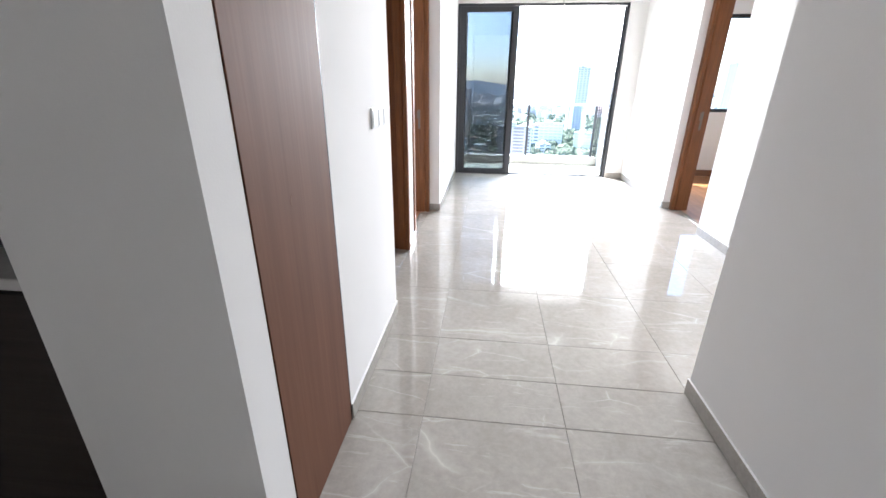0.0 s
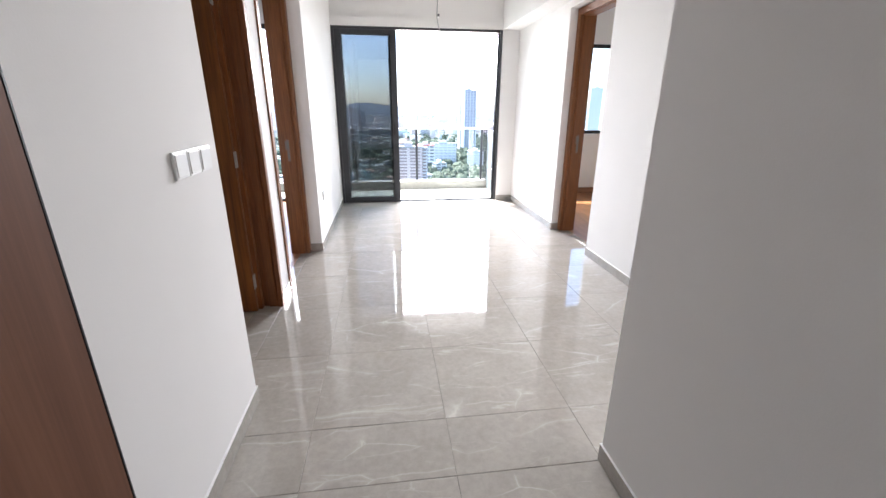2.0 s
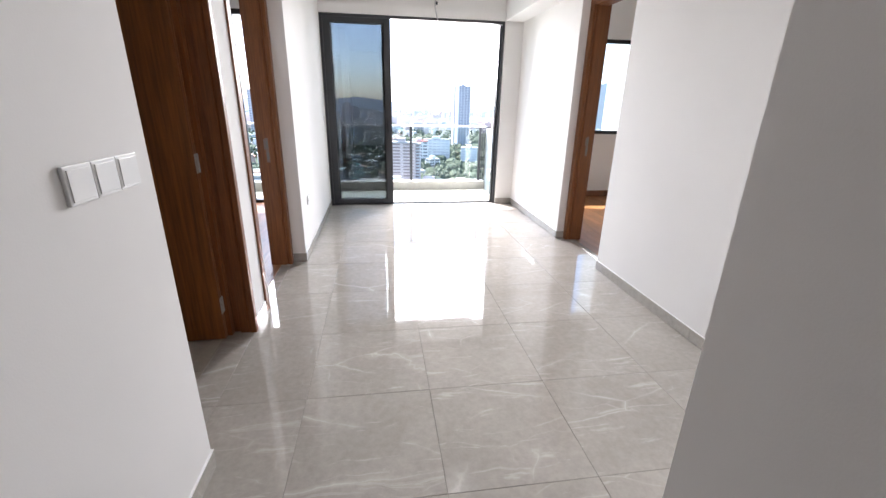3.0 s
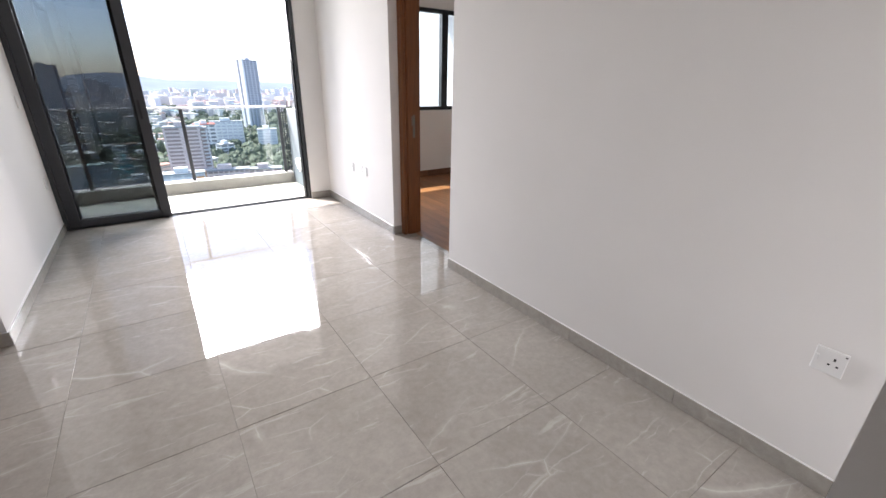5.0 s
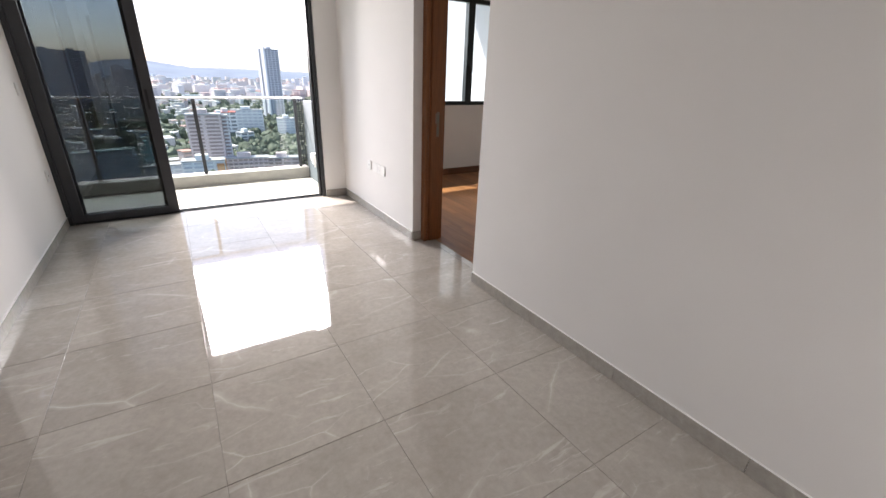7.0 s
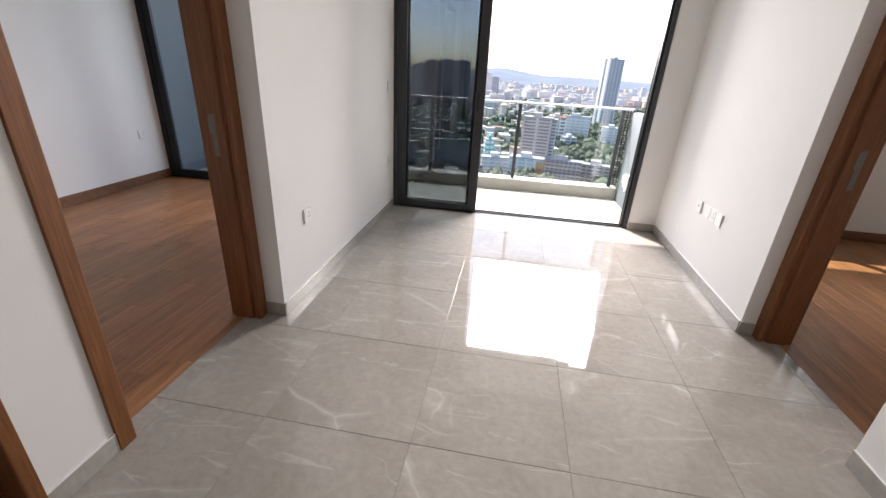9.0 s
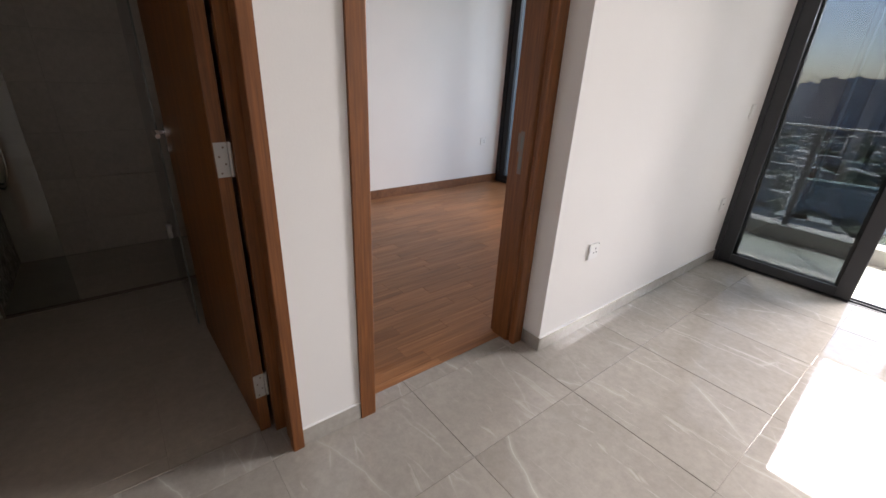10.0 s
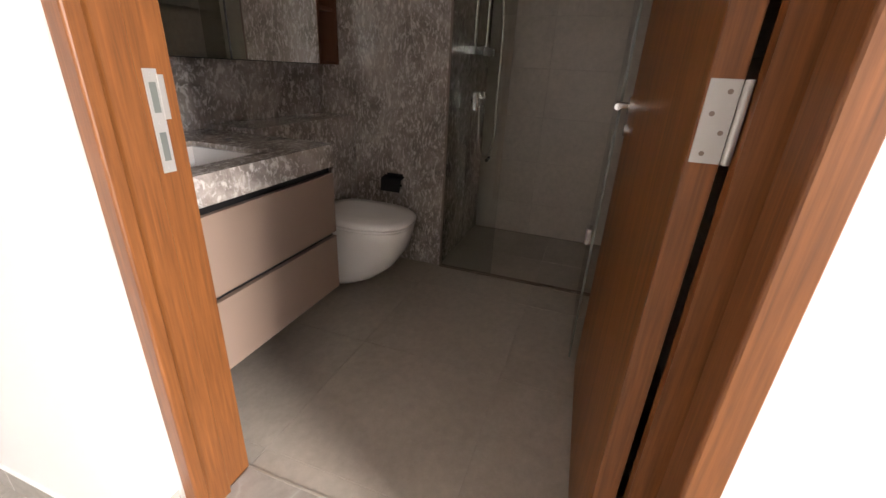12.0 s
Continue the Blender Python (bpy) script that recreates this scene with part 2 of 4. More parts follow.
def marble_mat():
    m, nt, b = base_mat("brown_grey_marble", (0.15, 0.13, 0.12), 0.16)
    v = coords(nt, obj_random=11)
    wv = node(nt, "ShaderNodeTexNoise", Scale=7.0, Detail=4.0)
    nt.links.new(v, wv.inputs["Vector"])
    add = nt.nodes.new("ShaderNodeVectorMath")
    add.operation = 'MULTIPLY_ADD'
    add.inputs[1].default_value = (0.06, 0.06, 0.10)
    nt.links.new(wv.outputs["Color"], add.inputs[0])
    nt.links.new(v, add.inputs[2])
    cloud = noise_tex(nt, v, 3.2, 7, 0.7, 1.2)
    body = ramp(nt, cloud, [(0.30, (0.125, 0.105, 0.094)), (0.50, (0.29, 0.255, 0.23)), (0.70, (0.50, 0.45, 0.41))])
    vo = nt.nodes.new("ShaderNodeTexVoronoi")
    vo.feature = 'DISTANCE_TO_EDGE'
    vo.inputs["Scale"].default_value = 13
    nt.links.new(add.outputs[0], vo.inputs["Vector"])
    line = ramp(nt, vo.outputs["Distance"], [(0.0, (1, 1, 1)), (0.02, (0.4, 0.4, 0.4)), (0.06, (0, 0, 0))])
    patch = ramp(nt, noise_tex(nt, v, 7, 5, 0.7), [(0.50, (0, 0, 0)), (0.68, (0.6, 0.6, 0.6))])
    body = mix_col(nt, 'MIX', mix_col(nt, 'MULTIPLY', 1.0, line, patch), body, (0.58, 0.55, 0.52, 1))
    for k, (rot, lo, amt) in enumerate((((30, 24, 15), 0.555, 0.82), ((-40, -30, 60), 0.565, 0.76), ((65, 45, -40), 0.58, 0.72))):
        mp = nt.nodes.new("ShaderNodeMapping")
        mp.inputs["Rotation"].default_value = [radians(q) for q in rot]
        mp.inputs["Scale"].default_value = (34 + 8 * k, 62 + 10 * k, 22 + 5 * k)
        nt.links.new(add.outputs[0], mp.inputs["Vector"])
        shard = ramp(nt, noise_tex(nt, mp.outputs[0], 1.0, 3, 0.6, 0.4), [(lo, (0, 0, 0)), (lo + 0.10, (amt, amt, amt))])
        body = mix_col(nt, 'MIX', shard, body, (0.68, 0.64, 0.605, 1))
    nt.links.new(body, b.inputs["Base Color"])
    return m


MARBLE = marble_mat()


# ---- mesh helpers ----
def part(name, bm, material, parent=None, label=""):
    me = bpy.data.meshes.new(name)
    bm.normal_update()
    bm.to_mesh(me)
    bm.free()
    me.materials.append(material)
    ob = new(name, me)
    if parent is not None:
        ob.parent = parent
    if label:
        ob["label"] = label
    return ob


def box_in(bm, x0, x1, y0, y1, z0, z1, bev=0.0, seg=2):
    r = bmesh.ops.create_cube(bm, size=1.0, matrix=Matrix.LocRotScale(
        ((x0 + x1) / 2, (y0 + y1) / 2, (z0 + z1) / 2), None, (x1 - x0, y1 - y0, z1 - z0)))
    if bev:
        edges = list({e for v in r["verts"] for e in v.link_edges})
        bmesh.ops.bevel(bm, geom=edges, offset=bev, segments=seg, affect='EDGES', profile=0.5)
    return bm


def box(x0, x1, y0, y1, z0, z1, bev=0.0, seg=2):
    return box_in(bmesh.new(), x0, x1, y0, y1, z0, z1, bev, seg)


def cyl_in(bm, p, q, r, r2=None, seg=20):
    p, q = Vector(p), Vector(q)
    d = q - p
    m = Matrix.Translation((p + q) / 2) @ d.to_track_quat('Z', 'Y').to_matrix().to_4x4()
    bmesh.ops.create_cone(bm, cap_ends=True, segments=seg, radius1=r, radius2=r if r2 is None else r2, depth=d.length, matrix=m)
    return bm


def cyl(p, q, r, r2=None, seg=20):
    return cyl_in(bmesh.new(), p, q, r, r2, seg)


def prism(profile, axis, a, b):
    """Extrude a closed 2D profile along an axis: z: (x, y); y: (x, z); x: (y, z)."""
    bm = bmesh.new()

    def put(u, v, w):
        return {"z": (u, v, w), "y": (u, w, v), "x": (w, u, v)}[axis]
    lo = [bm.verts.new(put(u, v, a)) for u, v in profile]
    hi = [bm.verts.new(put(u, v, b)) for u, v in profile]
    n = len(profile)
    for i in range(n):
        bm.faces.new((lo[i], lo[(i + 1) % n], hi[(i + 1) % n], hi[i]))
    bm.faces.new(lo[::-1])
    bm.faces.new(hi)
    bmesh.ops.recalc_face_normals(bm, faces=bm.faces[:])
    return bm


def tube(name, pts, r, material, parent=None, label=""):
    """A round wire through the points, as a mesh."""
    cu = bpy.data.curves.new(name, 'CURVE')
    cu.dimensions, cu.bevel_depth, cu.bevel_resolution, cu.resolution_u = '3D', r, 3, 8
    sp = cu.splines.new('BEZIER')
    sp.bezier_points.add(len(pts) - 1)
    for bp, p in zip(sp.bezier_points, pts):
        bp.co, bp.handle_left_type, bp.handle_right_type = p, 'AUTO', 'AUTO'
    cu.materials.append(material)
    ob = new(name, cu)
    if parent is not None:
        ob.parent = parent
    if label:
        ob["label"] = label
    return ob


def thing(name, label, category, loc=(0, 0, 0), group="", kind=""):
    e = new(name)
    e.location = loc
    e.empty_display_size = 0.05
    return tagged(e, label, category, group, kind)


def structure(name, bm, material, label, category):
    return tagged(part(name, bm, material), label, category, kind="structure")


def boxes(*rows):
    bm = bmesh.new()
    for r in rows:
        box_in(bm, *r)
    return bm


# ---- plan ----
H = 2.82            # ceiling
XL, XR = -0.594, 1.970    # living room side walls
XD = -0.715         # face of the wall with the two doors
XDB = -0.878        # its back
XC = 0.893          # corridor right wall
YP, YC, YR = 0.643, 2.158, 1.602   # pier face, end of the corridor wall, return wall
YE = 4.420          # end of the door recess
YG = 6.585          # balcony door plane
DH = 2.255          # door head
BATH = (2.204, 3.232)
BED = (3.467, 4.414)
RD = (3.985, 4.884)  # right room opening

# ---- walls ----
structure("wall_corridor_left", prism([(-1.06, 1.267), (XL, 1.267), (XL, YC), (XDB, YC), (XDB, 1.35), (-1.06, 1.35)], "z", 0, H), WALL, "white painted corridor wall beside flush brown closet door", "wall")
structure("wall_corridor_end", box(-1.06, XL, YP, 0.772, 0, H), WALL, "white painted end pier beside the closet door", "wall")
structure("wall_over_closet", box(-1.06, XL, 0.772, 1.267, 2.10, H), WALL, "white painted wall over the closet door", "wall")
structure("wall_behind_closet", box(-1.06, -0.64, 0.772, 1.267, 0, 2.10), WALL, "white painted wall behind the closet door", "wall")
structure("wall_doors", boxes((XDB, XD, YC, BATH[0], 0, H), (XDB, XD, BATH[0], BATH[1], DH + 0.05, H), (XDB, XD, BATH[1], BED[0], 0, H),
                              (XDB, XD, BED[0], BED[1], DH + 0.05, H), (XDB, XL, BED[1] + 0.002, 6.80, 0, H)), WALL, "white painted wall with bathroom and bedroom doorways", "wall")
structure("wall_corridor_right", boxes((XC, XC + 0.12, -2.0, YR, 0, H), (XC + 0.12, XR + 0.22, YR - 0.12, YR, 0, H)), WALL, "white painted corridor wall with a sharp corner", "wall")
structure("wall_living_right", boxes((XR, XR + 0.22, YR, RD[0], 0, H), (XR, XR + 0.22, RD[0], RD[1], DH + 0.06, H), (XR, XR + 0.22, RD[1], 6.72, 0, H)), WALL, "white painted living room wall with bedroom doorway", "wall")
structure("wall_balcony_door", boxes((1.732, XR, YG - 0.02, YG + 0.15, 0, H), (XL, 1.732, YG - 0.02, YG + 0.15, 2.372, 2.478), (XL, 1.732, YG + 0.025, YG + 0.15, 2.478, H)), WALL, "white painted wall round the balcony door with stepped header", "wall")
structure("bulkhead", box(1.732, XR, YR, YG - 0.02, 2.372, H), CEIL, "white painted ceiling bulkhead along the wall", "bulkhead")
for nm, r in (("wall_entry_south", (-2.7, XC, -2.1, -2.0, 0, H)), ("wall_entry_west", (-2.8, -2.7, -2.1, 1.47, 0, H)), ("wall_kitchen_north", (-2.7, -1.06, 1.35, 1.45, 0, H))):
    structure(nm, box(*r), WALL, "white painted wall of the entrance hall", "wall")
structure("ceiling", boxes((-2.8, XR, -2.1, YG + 0.15, H, H + 0.1)), CEIL, "white painted flat ceiling", "ceiling")
structure("ceiling_bathroom", boxes((-3.7, XDB, 1.35, 3.34, 2.42, 2.5)), CEIL, "white painted lower bathroom ceiling", "ceiling")
structure("ceiling_bedrooms", boxes((-4.0, XDB, 3.34, 7.0, H, H + 0.1), (XR + 0.22, 5.2, 2.7, 7.1, H, H + 0.1)), CEIL, "white painted bedroom ceilings", "ceiling")
# bedroom with the balcony
BGY = 6.80
for nm, r in (("wall_bedroom_west", (-3.50, -3.36, 3.34, 6.95, 0, H)), ("wall_bedroom_south", (-3.36, XDB, 3.24, 3.34, 0, H)), ("wall_bedroom_north", (-3.36, XDB, BGY, BGY + 0.12, 2.40, H))):
    structure(nm, box(*r), WALL, "white painted bedroom wall", "wall")
# other bedroom
WY = 6.95
structure("wall_bedroom_right", boxes((XR + 0.22, 5.2, 2.7, 2.8, 0, H), (5.1, 5.2, 2.8, 7.07, 0, H), (XR + 0.22, 5.1, WY, WY + 0.12, 0, 0.965), (XR + 0.22, 5.1, WY, WY + 0.12, 2.28, H),
                                      (4.55, 5.1, WY, WY + 0.12, 0.965, 2.28), (XR + 0.22, 2.22, WY, WY + 0.12, 0.965, 2.28)), WALL, "white painted bedroom walls under the window", "wall")

# ---- bathroom walls: marble and tile pieces ----
bw = structure("wall_bathroom", boxes((-3.62, XDB, 1.35, 1.455, 0, 2.42), (-3.62, -2.415, 1.455, 2.233, 0, 2.42), (-3.31, -3.197, 2.233, 3.24, 0, 2.42), (-3.197, XDB, 3.222, 3.24, 0, 2.42)), BATH_GROUT, "bathroom walls clad in brown-grey marble and taupe tile", "wall")


def slab(x0, x1, y0, y1, z0, z1, material, parent, name="slab"):
    return part(name, box(x0, x1, y0, y1, z0, z1, 0.0015, 1), material, parent)


for a, b in ((-3.21, -2.80), (-2.80, -2.405)):
    slab(a + .001, b - .001, 2.233, 2.250, 0.001, 2.419, MARBLE, bw)
slab(-2.415, -2.395, 1.475, 2.250, 0.001, 2.419, MARBLE, bw)
for a, b in ((-2.395, -1.80), (-1.80, -1.20), (-1.20, -0.90)):
    slab(a + .001, b - .001, 1.455, 1.475, 0.001, 2.419, MARBLE, bw)
for i in range(9):
    lo, hi = max(0.0, i * 0.3 - 0.07) + .0008, min(2.42, i * 0.3 + 0.23) - .0008
    for a, b in ((2.252, 2.655), (2.655, 3.22)):
        slab(-3.21, -3.195, a + .0008, b - .0008, lo, hi, SHOWER_TILE, bw, "tile")
    for j in range(4):
        slab(-3.195 + j * 0.6, -2.5966 + j * 0.6 if j < 3 else XDB - .002, 3.22, 3.235, lo, hi, SHOWER_TILE, bw, "tile")

# ---- door frames ----
JAMB = [(0, -0.012), (0.038, -0.012), (0.041, -0.009), (0.041, 0.018), (0.036, 0.022), (0.033, 0.030), (0.033, 0.084), (0.018, 0.087), (0.018, 0.166), (0, 0.166)]
JAMB_WIDE = [(0, -0.012), (0.062, -0.012), (0.066, -0.008), (0.066, 0.014), (0.058, 0.020), (0.056, 0.030), (0.068, 0.036), (0.070, 0.046), (0.070, 0.138), (0.058, 0.140), (0.058, 0.166), (0, 0.166)]


def door_frame(name, label, y0, y1, xf, sgn, head, profile):
    """Stepped timber frame in a wall; xf is the face, sgn the way the depth goes along x."""
    f = thing(name, label, "door frame", (xf, (y0 + y1) / 2, 0), kind="structure")
    inv = Matrix.Translation((-xf, -(y0 + y1) / 2, 0))

    def fix(bm):
        bmesh.ops.transform(bm, matrix=inv, verts=bm.verts[:])
        bmesh.ops.bevel(bm, geom=[e for e in bm.edges if e.calc_length() > 0.3], offset=0.0015, segments=1, affect='EDGES')
        return bm
    part("jamb", fix(prism([(xf + sgn * v, y0 + u) for u, v in profile], "z", 0.0, head)), FRAME_WOOD, f)
    part("jamb", fix(prism([(xf + sgn * v, y1 - u) for u, v in profile], "z", 0.0, head)), FRAME_WOOD, f)
    hp = [(xf + sgn * v, head + 0.05 - u) for u, v in profile]
    part("head", fix(prism(hp, "y", y0, y1)), FRAME_WOOD, f)
    return f


bath_frame = door_frame("door_frame_bathroom", "teak bathroom door frame with stepped moulding", BATH[0], BATH[1], XD, -1, DH, JAMB)
bed_frame = door_frame("door_frame_bedroom", "teak bedroom door frame with stepped moulding", BED[0], BED[1], XD, -1, DH, JAMB_WIDE)
right_frame = door_frame("door_frame_right_bedroom", "teak bedroom door frame set back in wall", RD[0] + .002, RD[1] - .002, XR + 0.09, 1, DH, JAMB_WIDE)


def local(ob, bm):
    bmesh.ops.transform(bm, matrix=Matrix.Translation(-ob.location), verts=bm.verts[:])
    return bm


def strike(parent, x, y, z, sgn, w=0.024, metal_kind=None):
    """Steel strike plate with two dark slots on a jamb's inner face, facing sgn along y."""
    mk = metal_kind or AGED
    p = part("strike_plate", local(parent, box(x - w / 2, x + w / 2, y, y + sgn * 0.002, z - 0.095, z + 0.095, 0.0005, 1)), mk, parent, "metal strike plate with two slots")
    part("lip", local(parent, box(x - w / 2 - .011, x - w / 2 + .002, y, y + sgn * 0.003, z + 0.005, z + 0.085, 0.0005, 1)), mk, p)
    for a, b in ((0.018, 0.072), (-0.072, -0.018)):
        part("slot", local(parent, box(x - w / 4, x + w / 4, y, y + sgn * 0.0026, z + a, z + b)), GLASS_EDGE, p)
    for c in (0.085, 0.0, -0.085):
        part("screw", local(parent, cyl((x, y, z + c), (x, y + sgn * 0.003, z + c), 0.0035, seg=10)), mk, p)


strike(bath_frame, XD - 0.118, BATH[0] + 0.0182, 0.973, 1, 0.027, STEEL)
part("door_stop", local(bath_frame, box(-0.866, -0.838, 3.172, 3.2135, 0.0, DH)), FRAME_WOOD, bath_frame)
strike(bed_frame, XD - 0.085, BED[1] - 0.0702, 0.985, -1)
strike(right_frame, XR + 0.185, RD[1] - 0.0722, 0.985, -1)

# ---- bathroom door leaf, open against the wall ----
leaf = thing("door_1", "open teak bathroom door with steel lever handle", "door", (-0.868, 3.189, 0))
panel = part("door_leaf", box(-0.86, 0.0, -0.068, -0.030, 0.008, DH - .004, 0.002, 1), LEAF_WOOD, leaf)
part("edge_lipping", box(0.0005, 0.006, -0.0682, -0.0298, 0.008, DH - .004, 0.001, 1), FRAME_WOOD, leaf)
for hz in (0.22, 1.046, 1.95):
    hg = part("hinge", box(0.006, 0.0085, -0.066, -0.031, hz - .05, hz + .05, 0.0005, 1), STEEL, leaf, "brushed steel butt hinge")
    part("knuckle", cyl((0.006, -0.0245, hz - .05), (0.006, -0.0245, hz + .05), 0.0055, seg=14), STEEL, hg)
    for a, b in ((-.042, .036), (-.055, .010), (-.040, -.012), (-.054, -.038)):
        part("screw", cyl((0.0085, a, hz + b), (0.0090, a, hz + b), 0.0032, seg=10), AGED, hg)
hd = part("lever_handle", cyl((-0.79, -0.068, 1.02), (-0.79, -0.080, 1.02), 0.026), CHROME, leaf, "polished steel lever handle")
part("spindle", cyl((-0.79, -0.080, 1.02), (-0.79, -0.118, 1.02), 0.010), CHROME, hd)
part("lever", cyl((-0.795, -0.116, 1.02), (-0.68, -0.116, 1.02), 0.009), CHROME, hd)
part("thumb_turn", cyl((-0.79, -0.068, 0.95), (-0.79, -0.080, 0.95), 0.018), CHROME, leaf)
leaf.rotation_euler = (0, 0, radians(2.0))

# ---- closet door in the corridor ----
closet = thing("closet_door", "flush brown laminate closet door in white wall", "closet door", (XL, 1.0, 0))
part("door_leaf", local(closet, box(-0.625, XL + 0.002, 0.777, 1.2585, 0.006, 2.095, 0.001, 1)), STORE_WOOD, closet)
# Dark strip added in the leaf's gap, standing in for its shade.
part("gap_shade_strip", local(closet, box(-0.60, XL + 0.0015, 1.2625, 1.2668, 0.0, 2.098)), ALU_DARK, closet, "dark strip standing in for shade in the door gap")
part("lock_cover", local(closet, cyl((XL + 0.0021, 0.985, 1.03), (XL + 0.0028, 0.985, 1.03), 0.019)), STORE_WOOD, closet, "round brown lock cover")
# Dark sheet behind the leaf paints the shade in the gaps.
part("gap_shade_sheet", local(closet, box(-0.636, -0.625, 0.772, 1.267, 0.0, 2.10)), ALU_DARK, closet)

# ---- balcony sliding door ----
sd = thing("balcony_sliding_door", "charcoal aluminium sliding door pushed open, tinted glass", "sliding door", ((XL + 1.732) / 2, YG, 0))


def frame_ring(parent, name, x0, x1, y0, y1, z0, z1, w, material, bottom=None):
    b = w if bottom is None else bottom
    for n, r in ((name + "_stile", (x0, x0 + w, y0, y1, z0, z1)), (name + "_stile", (x1 - w, x1, y0, y1, z0, z1)),
                 (name + "_rail", (x0 + w, x1 - w, y0, y1, z1 - w, z1)), (name + "_rail", (x0 + w, x1 - w, y0, y1, z0, z0 + b))):
        part(n, local(parent, box(*r, 0.002, 1)), material, parent)


frame_ring(sd, "outer", XL + .001, 1.731, YG, YG + 0.14, -0.012, 2.371, 0.034, ALU, 0.014)
for yy in (YG + 0.035, YG + 0.085):
    part("track", local(sd, box(XL + .04, 1.69, yy, yy + 0.006, 0.002, 0.012)), ALU_DARK, sd)
    part("jamb_fin", local(sd, box(1.675, 1.697, yy, yy + 0.02, 0.012, 2.33)), ALU_DARK, sd)


def sash(parent, x0, x1, y0, glass, material=ALU, w=0.085, z0=0.010, z1=2.338):
    s = part("sash", local(parent, box(x0, x0 + w, y0, y0 + 0.035, z0, z1, 0.003, 1)), material, parent, "sliding glazed sash")
    for n, r in (("stile", (x1 - w, x1, y0, y0 + 0.035, z0, z1)), ("rail", (x0 + w, x1 - w, y0 + .001, y0 + 0.034, z1 - w * 0.75, z1)), ("rail", (x0 + w, x1 - w, y0 + .001, y0 + 0.034, z0, z0 + w * 0.8))):
        part(n, local(parent, box(*r, 0.003, 1)), material, s)
    g = part("glass_pane", local(parent, box(x0 + w - .005, x1 - w + .005, y0 + 0.015, y0 + 0.021, z0 + .06, z1 - .06)), glass, s, "tinted glass pane")
    return s


sash(sd, XL + 0.036, 0.262, YG + 0.012, TINT)
sash(sd, XL + 0.050, 0.235, YG + 0.062, REAR_GLASS)
part("lock", local(sd, box(0.195, 0.215, YG + 0.004, YG + 0.012, 0.98, 1.15, 0.002, 1)), ALU_DARK, sd)

# ---- bedroom glazing ----
bg = thing("bedroom_sliding_door", "black aluminium bedroom balcony door, tinted glass", "sliding door", (-2.1, BGY, 0))
frame_ring(bg, "outer", -3.359, XDB - .001, BGY, BGY + 0.12, -0.01, 2.40, 0.06, ALU_DARK, 0.05)
sash(bg, -3.30, -2.30, BGY + 0.012, BED_GLASS, ALU_DARK, 0.08, 0.03, 2.35)
sash(bg, -2.38, -1.66, BGY + 0.064, BED_GLASS, ALU_DARK, 0.08, 0.03, 2.35)

# ---- window of the right bedroom ----
rw = thing("window_1", "black aluminium casement window above white wall", "window", (3.4, WY, 0.965), kind="structure")
frame_ring(rw, "frame", 2.222, 4.548, WY + 0.02, WY + 0.09, 0.968, 2.278, 0.05, ALU_DARK)
part("mullion", local(rw, box(3.90, 3.96, WY + 0.018, WY + 0.092, 1.018, 2.228)), ALU_DARK, rw)
part("mullion", local(rw, box(3.05, 3.11, WY + 0.018, WY + 0.092, 1.018, 2.228)), ALU_DARK, rw)
for a, b in ((2.27, 3.05), (3.11, 3.90), (3.96, 4.50)):
    part("glass_pane", local(rw, box(a, b, WY + 0.05, WY + 0.056, 1.016, 2.23)), CLEAR, rw)
part("sash_stile", local(rw, box(3.961, 4.005, WY + 0.019, WY + 0.075, 1.018, 2.228)), ALU_DARK, rw)
hn = part("handle", local(rw, box(3.962, 3.987, WY + 0.0, WY + 0.018, 1.36, 1.42, 0.003, 1)), ALU_DARK, rw)
part("grip", local(rw, box(3.967, 3.982, WY - 0.02, WY, 1.40, 1.50, 0.003, 1)), ALU_DARK, hn)
structure("fin_wall", box(4.35, 4.50, WY + 0.13, 8.6, -3.0, 4.0), FIN, "pale outer fin wall beside the window", "wall")

# ---- floors (beds of the pieces) ----
floor = structure("floor", boxes((-2.8, XC, -2.1, YR, -0.15, -0.003), (XD, XR + .19, YR, YG, -0.15, -0.003), (XDB, XD, BATH[0], BED[1], -0.15, -0.003)), GROUT, "polished grey porcelain tile floor with pale veins", "floor")
floor_bath = structure("floor_bathroom", boxes((-3.6, XDB, 1.45, 3.24, -0.15, -0.0075)), BATH_GROUT, "matt grey tiled bathroom floor", "floor")
floor_bed = structure("floor_bedroom", boxes((-3.36, XDB, 3.34, BGY, -0.15, -0.010)), GROUT, "teak strip floor of the bedroom", "floor")
floor_bed2 = structure("floor_right_bedroom", boxes((XR + .19, 5.1, 2.8, WY, -0.15, -0.010)), GROUT, "teak strip floor of the other bedroom", "floor")
floor_balc = structure("floor_balcony", boxes((-3.36, 1.95, YG + .14, 7.95, -0.2, -0.030)), GROUT, "pale tiled balcony floor", "floor")

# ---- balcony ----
# Unseen part over the right bedroom is sized to cut its sun patch.
structure("balcony_slab_above", boxes((-3.51, 1.76, BGY + .15, 7.90, 2.60, 2.95), (1.76, 5.2, WY + .13, 7.82, 2.60, 2.95)), SOFFIT, "grey balcony soffit, with an unseen part over the right bedroom", "balcony soffit")
structure("balcony_kerb", boxes((-3.36, 1.845, 7.71, 7.90, -0.03, 0.115)), KERB_MAT, "grey painted kerb under the balcony railing", "kerb")
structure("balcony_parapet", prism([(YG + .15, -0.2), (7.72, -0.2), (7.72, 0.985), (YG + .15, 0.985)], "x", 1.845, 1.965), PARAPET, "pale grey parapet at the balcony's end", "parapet")
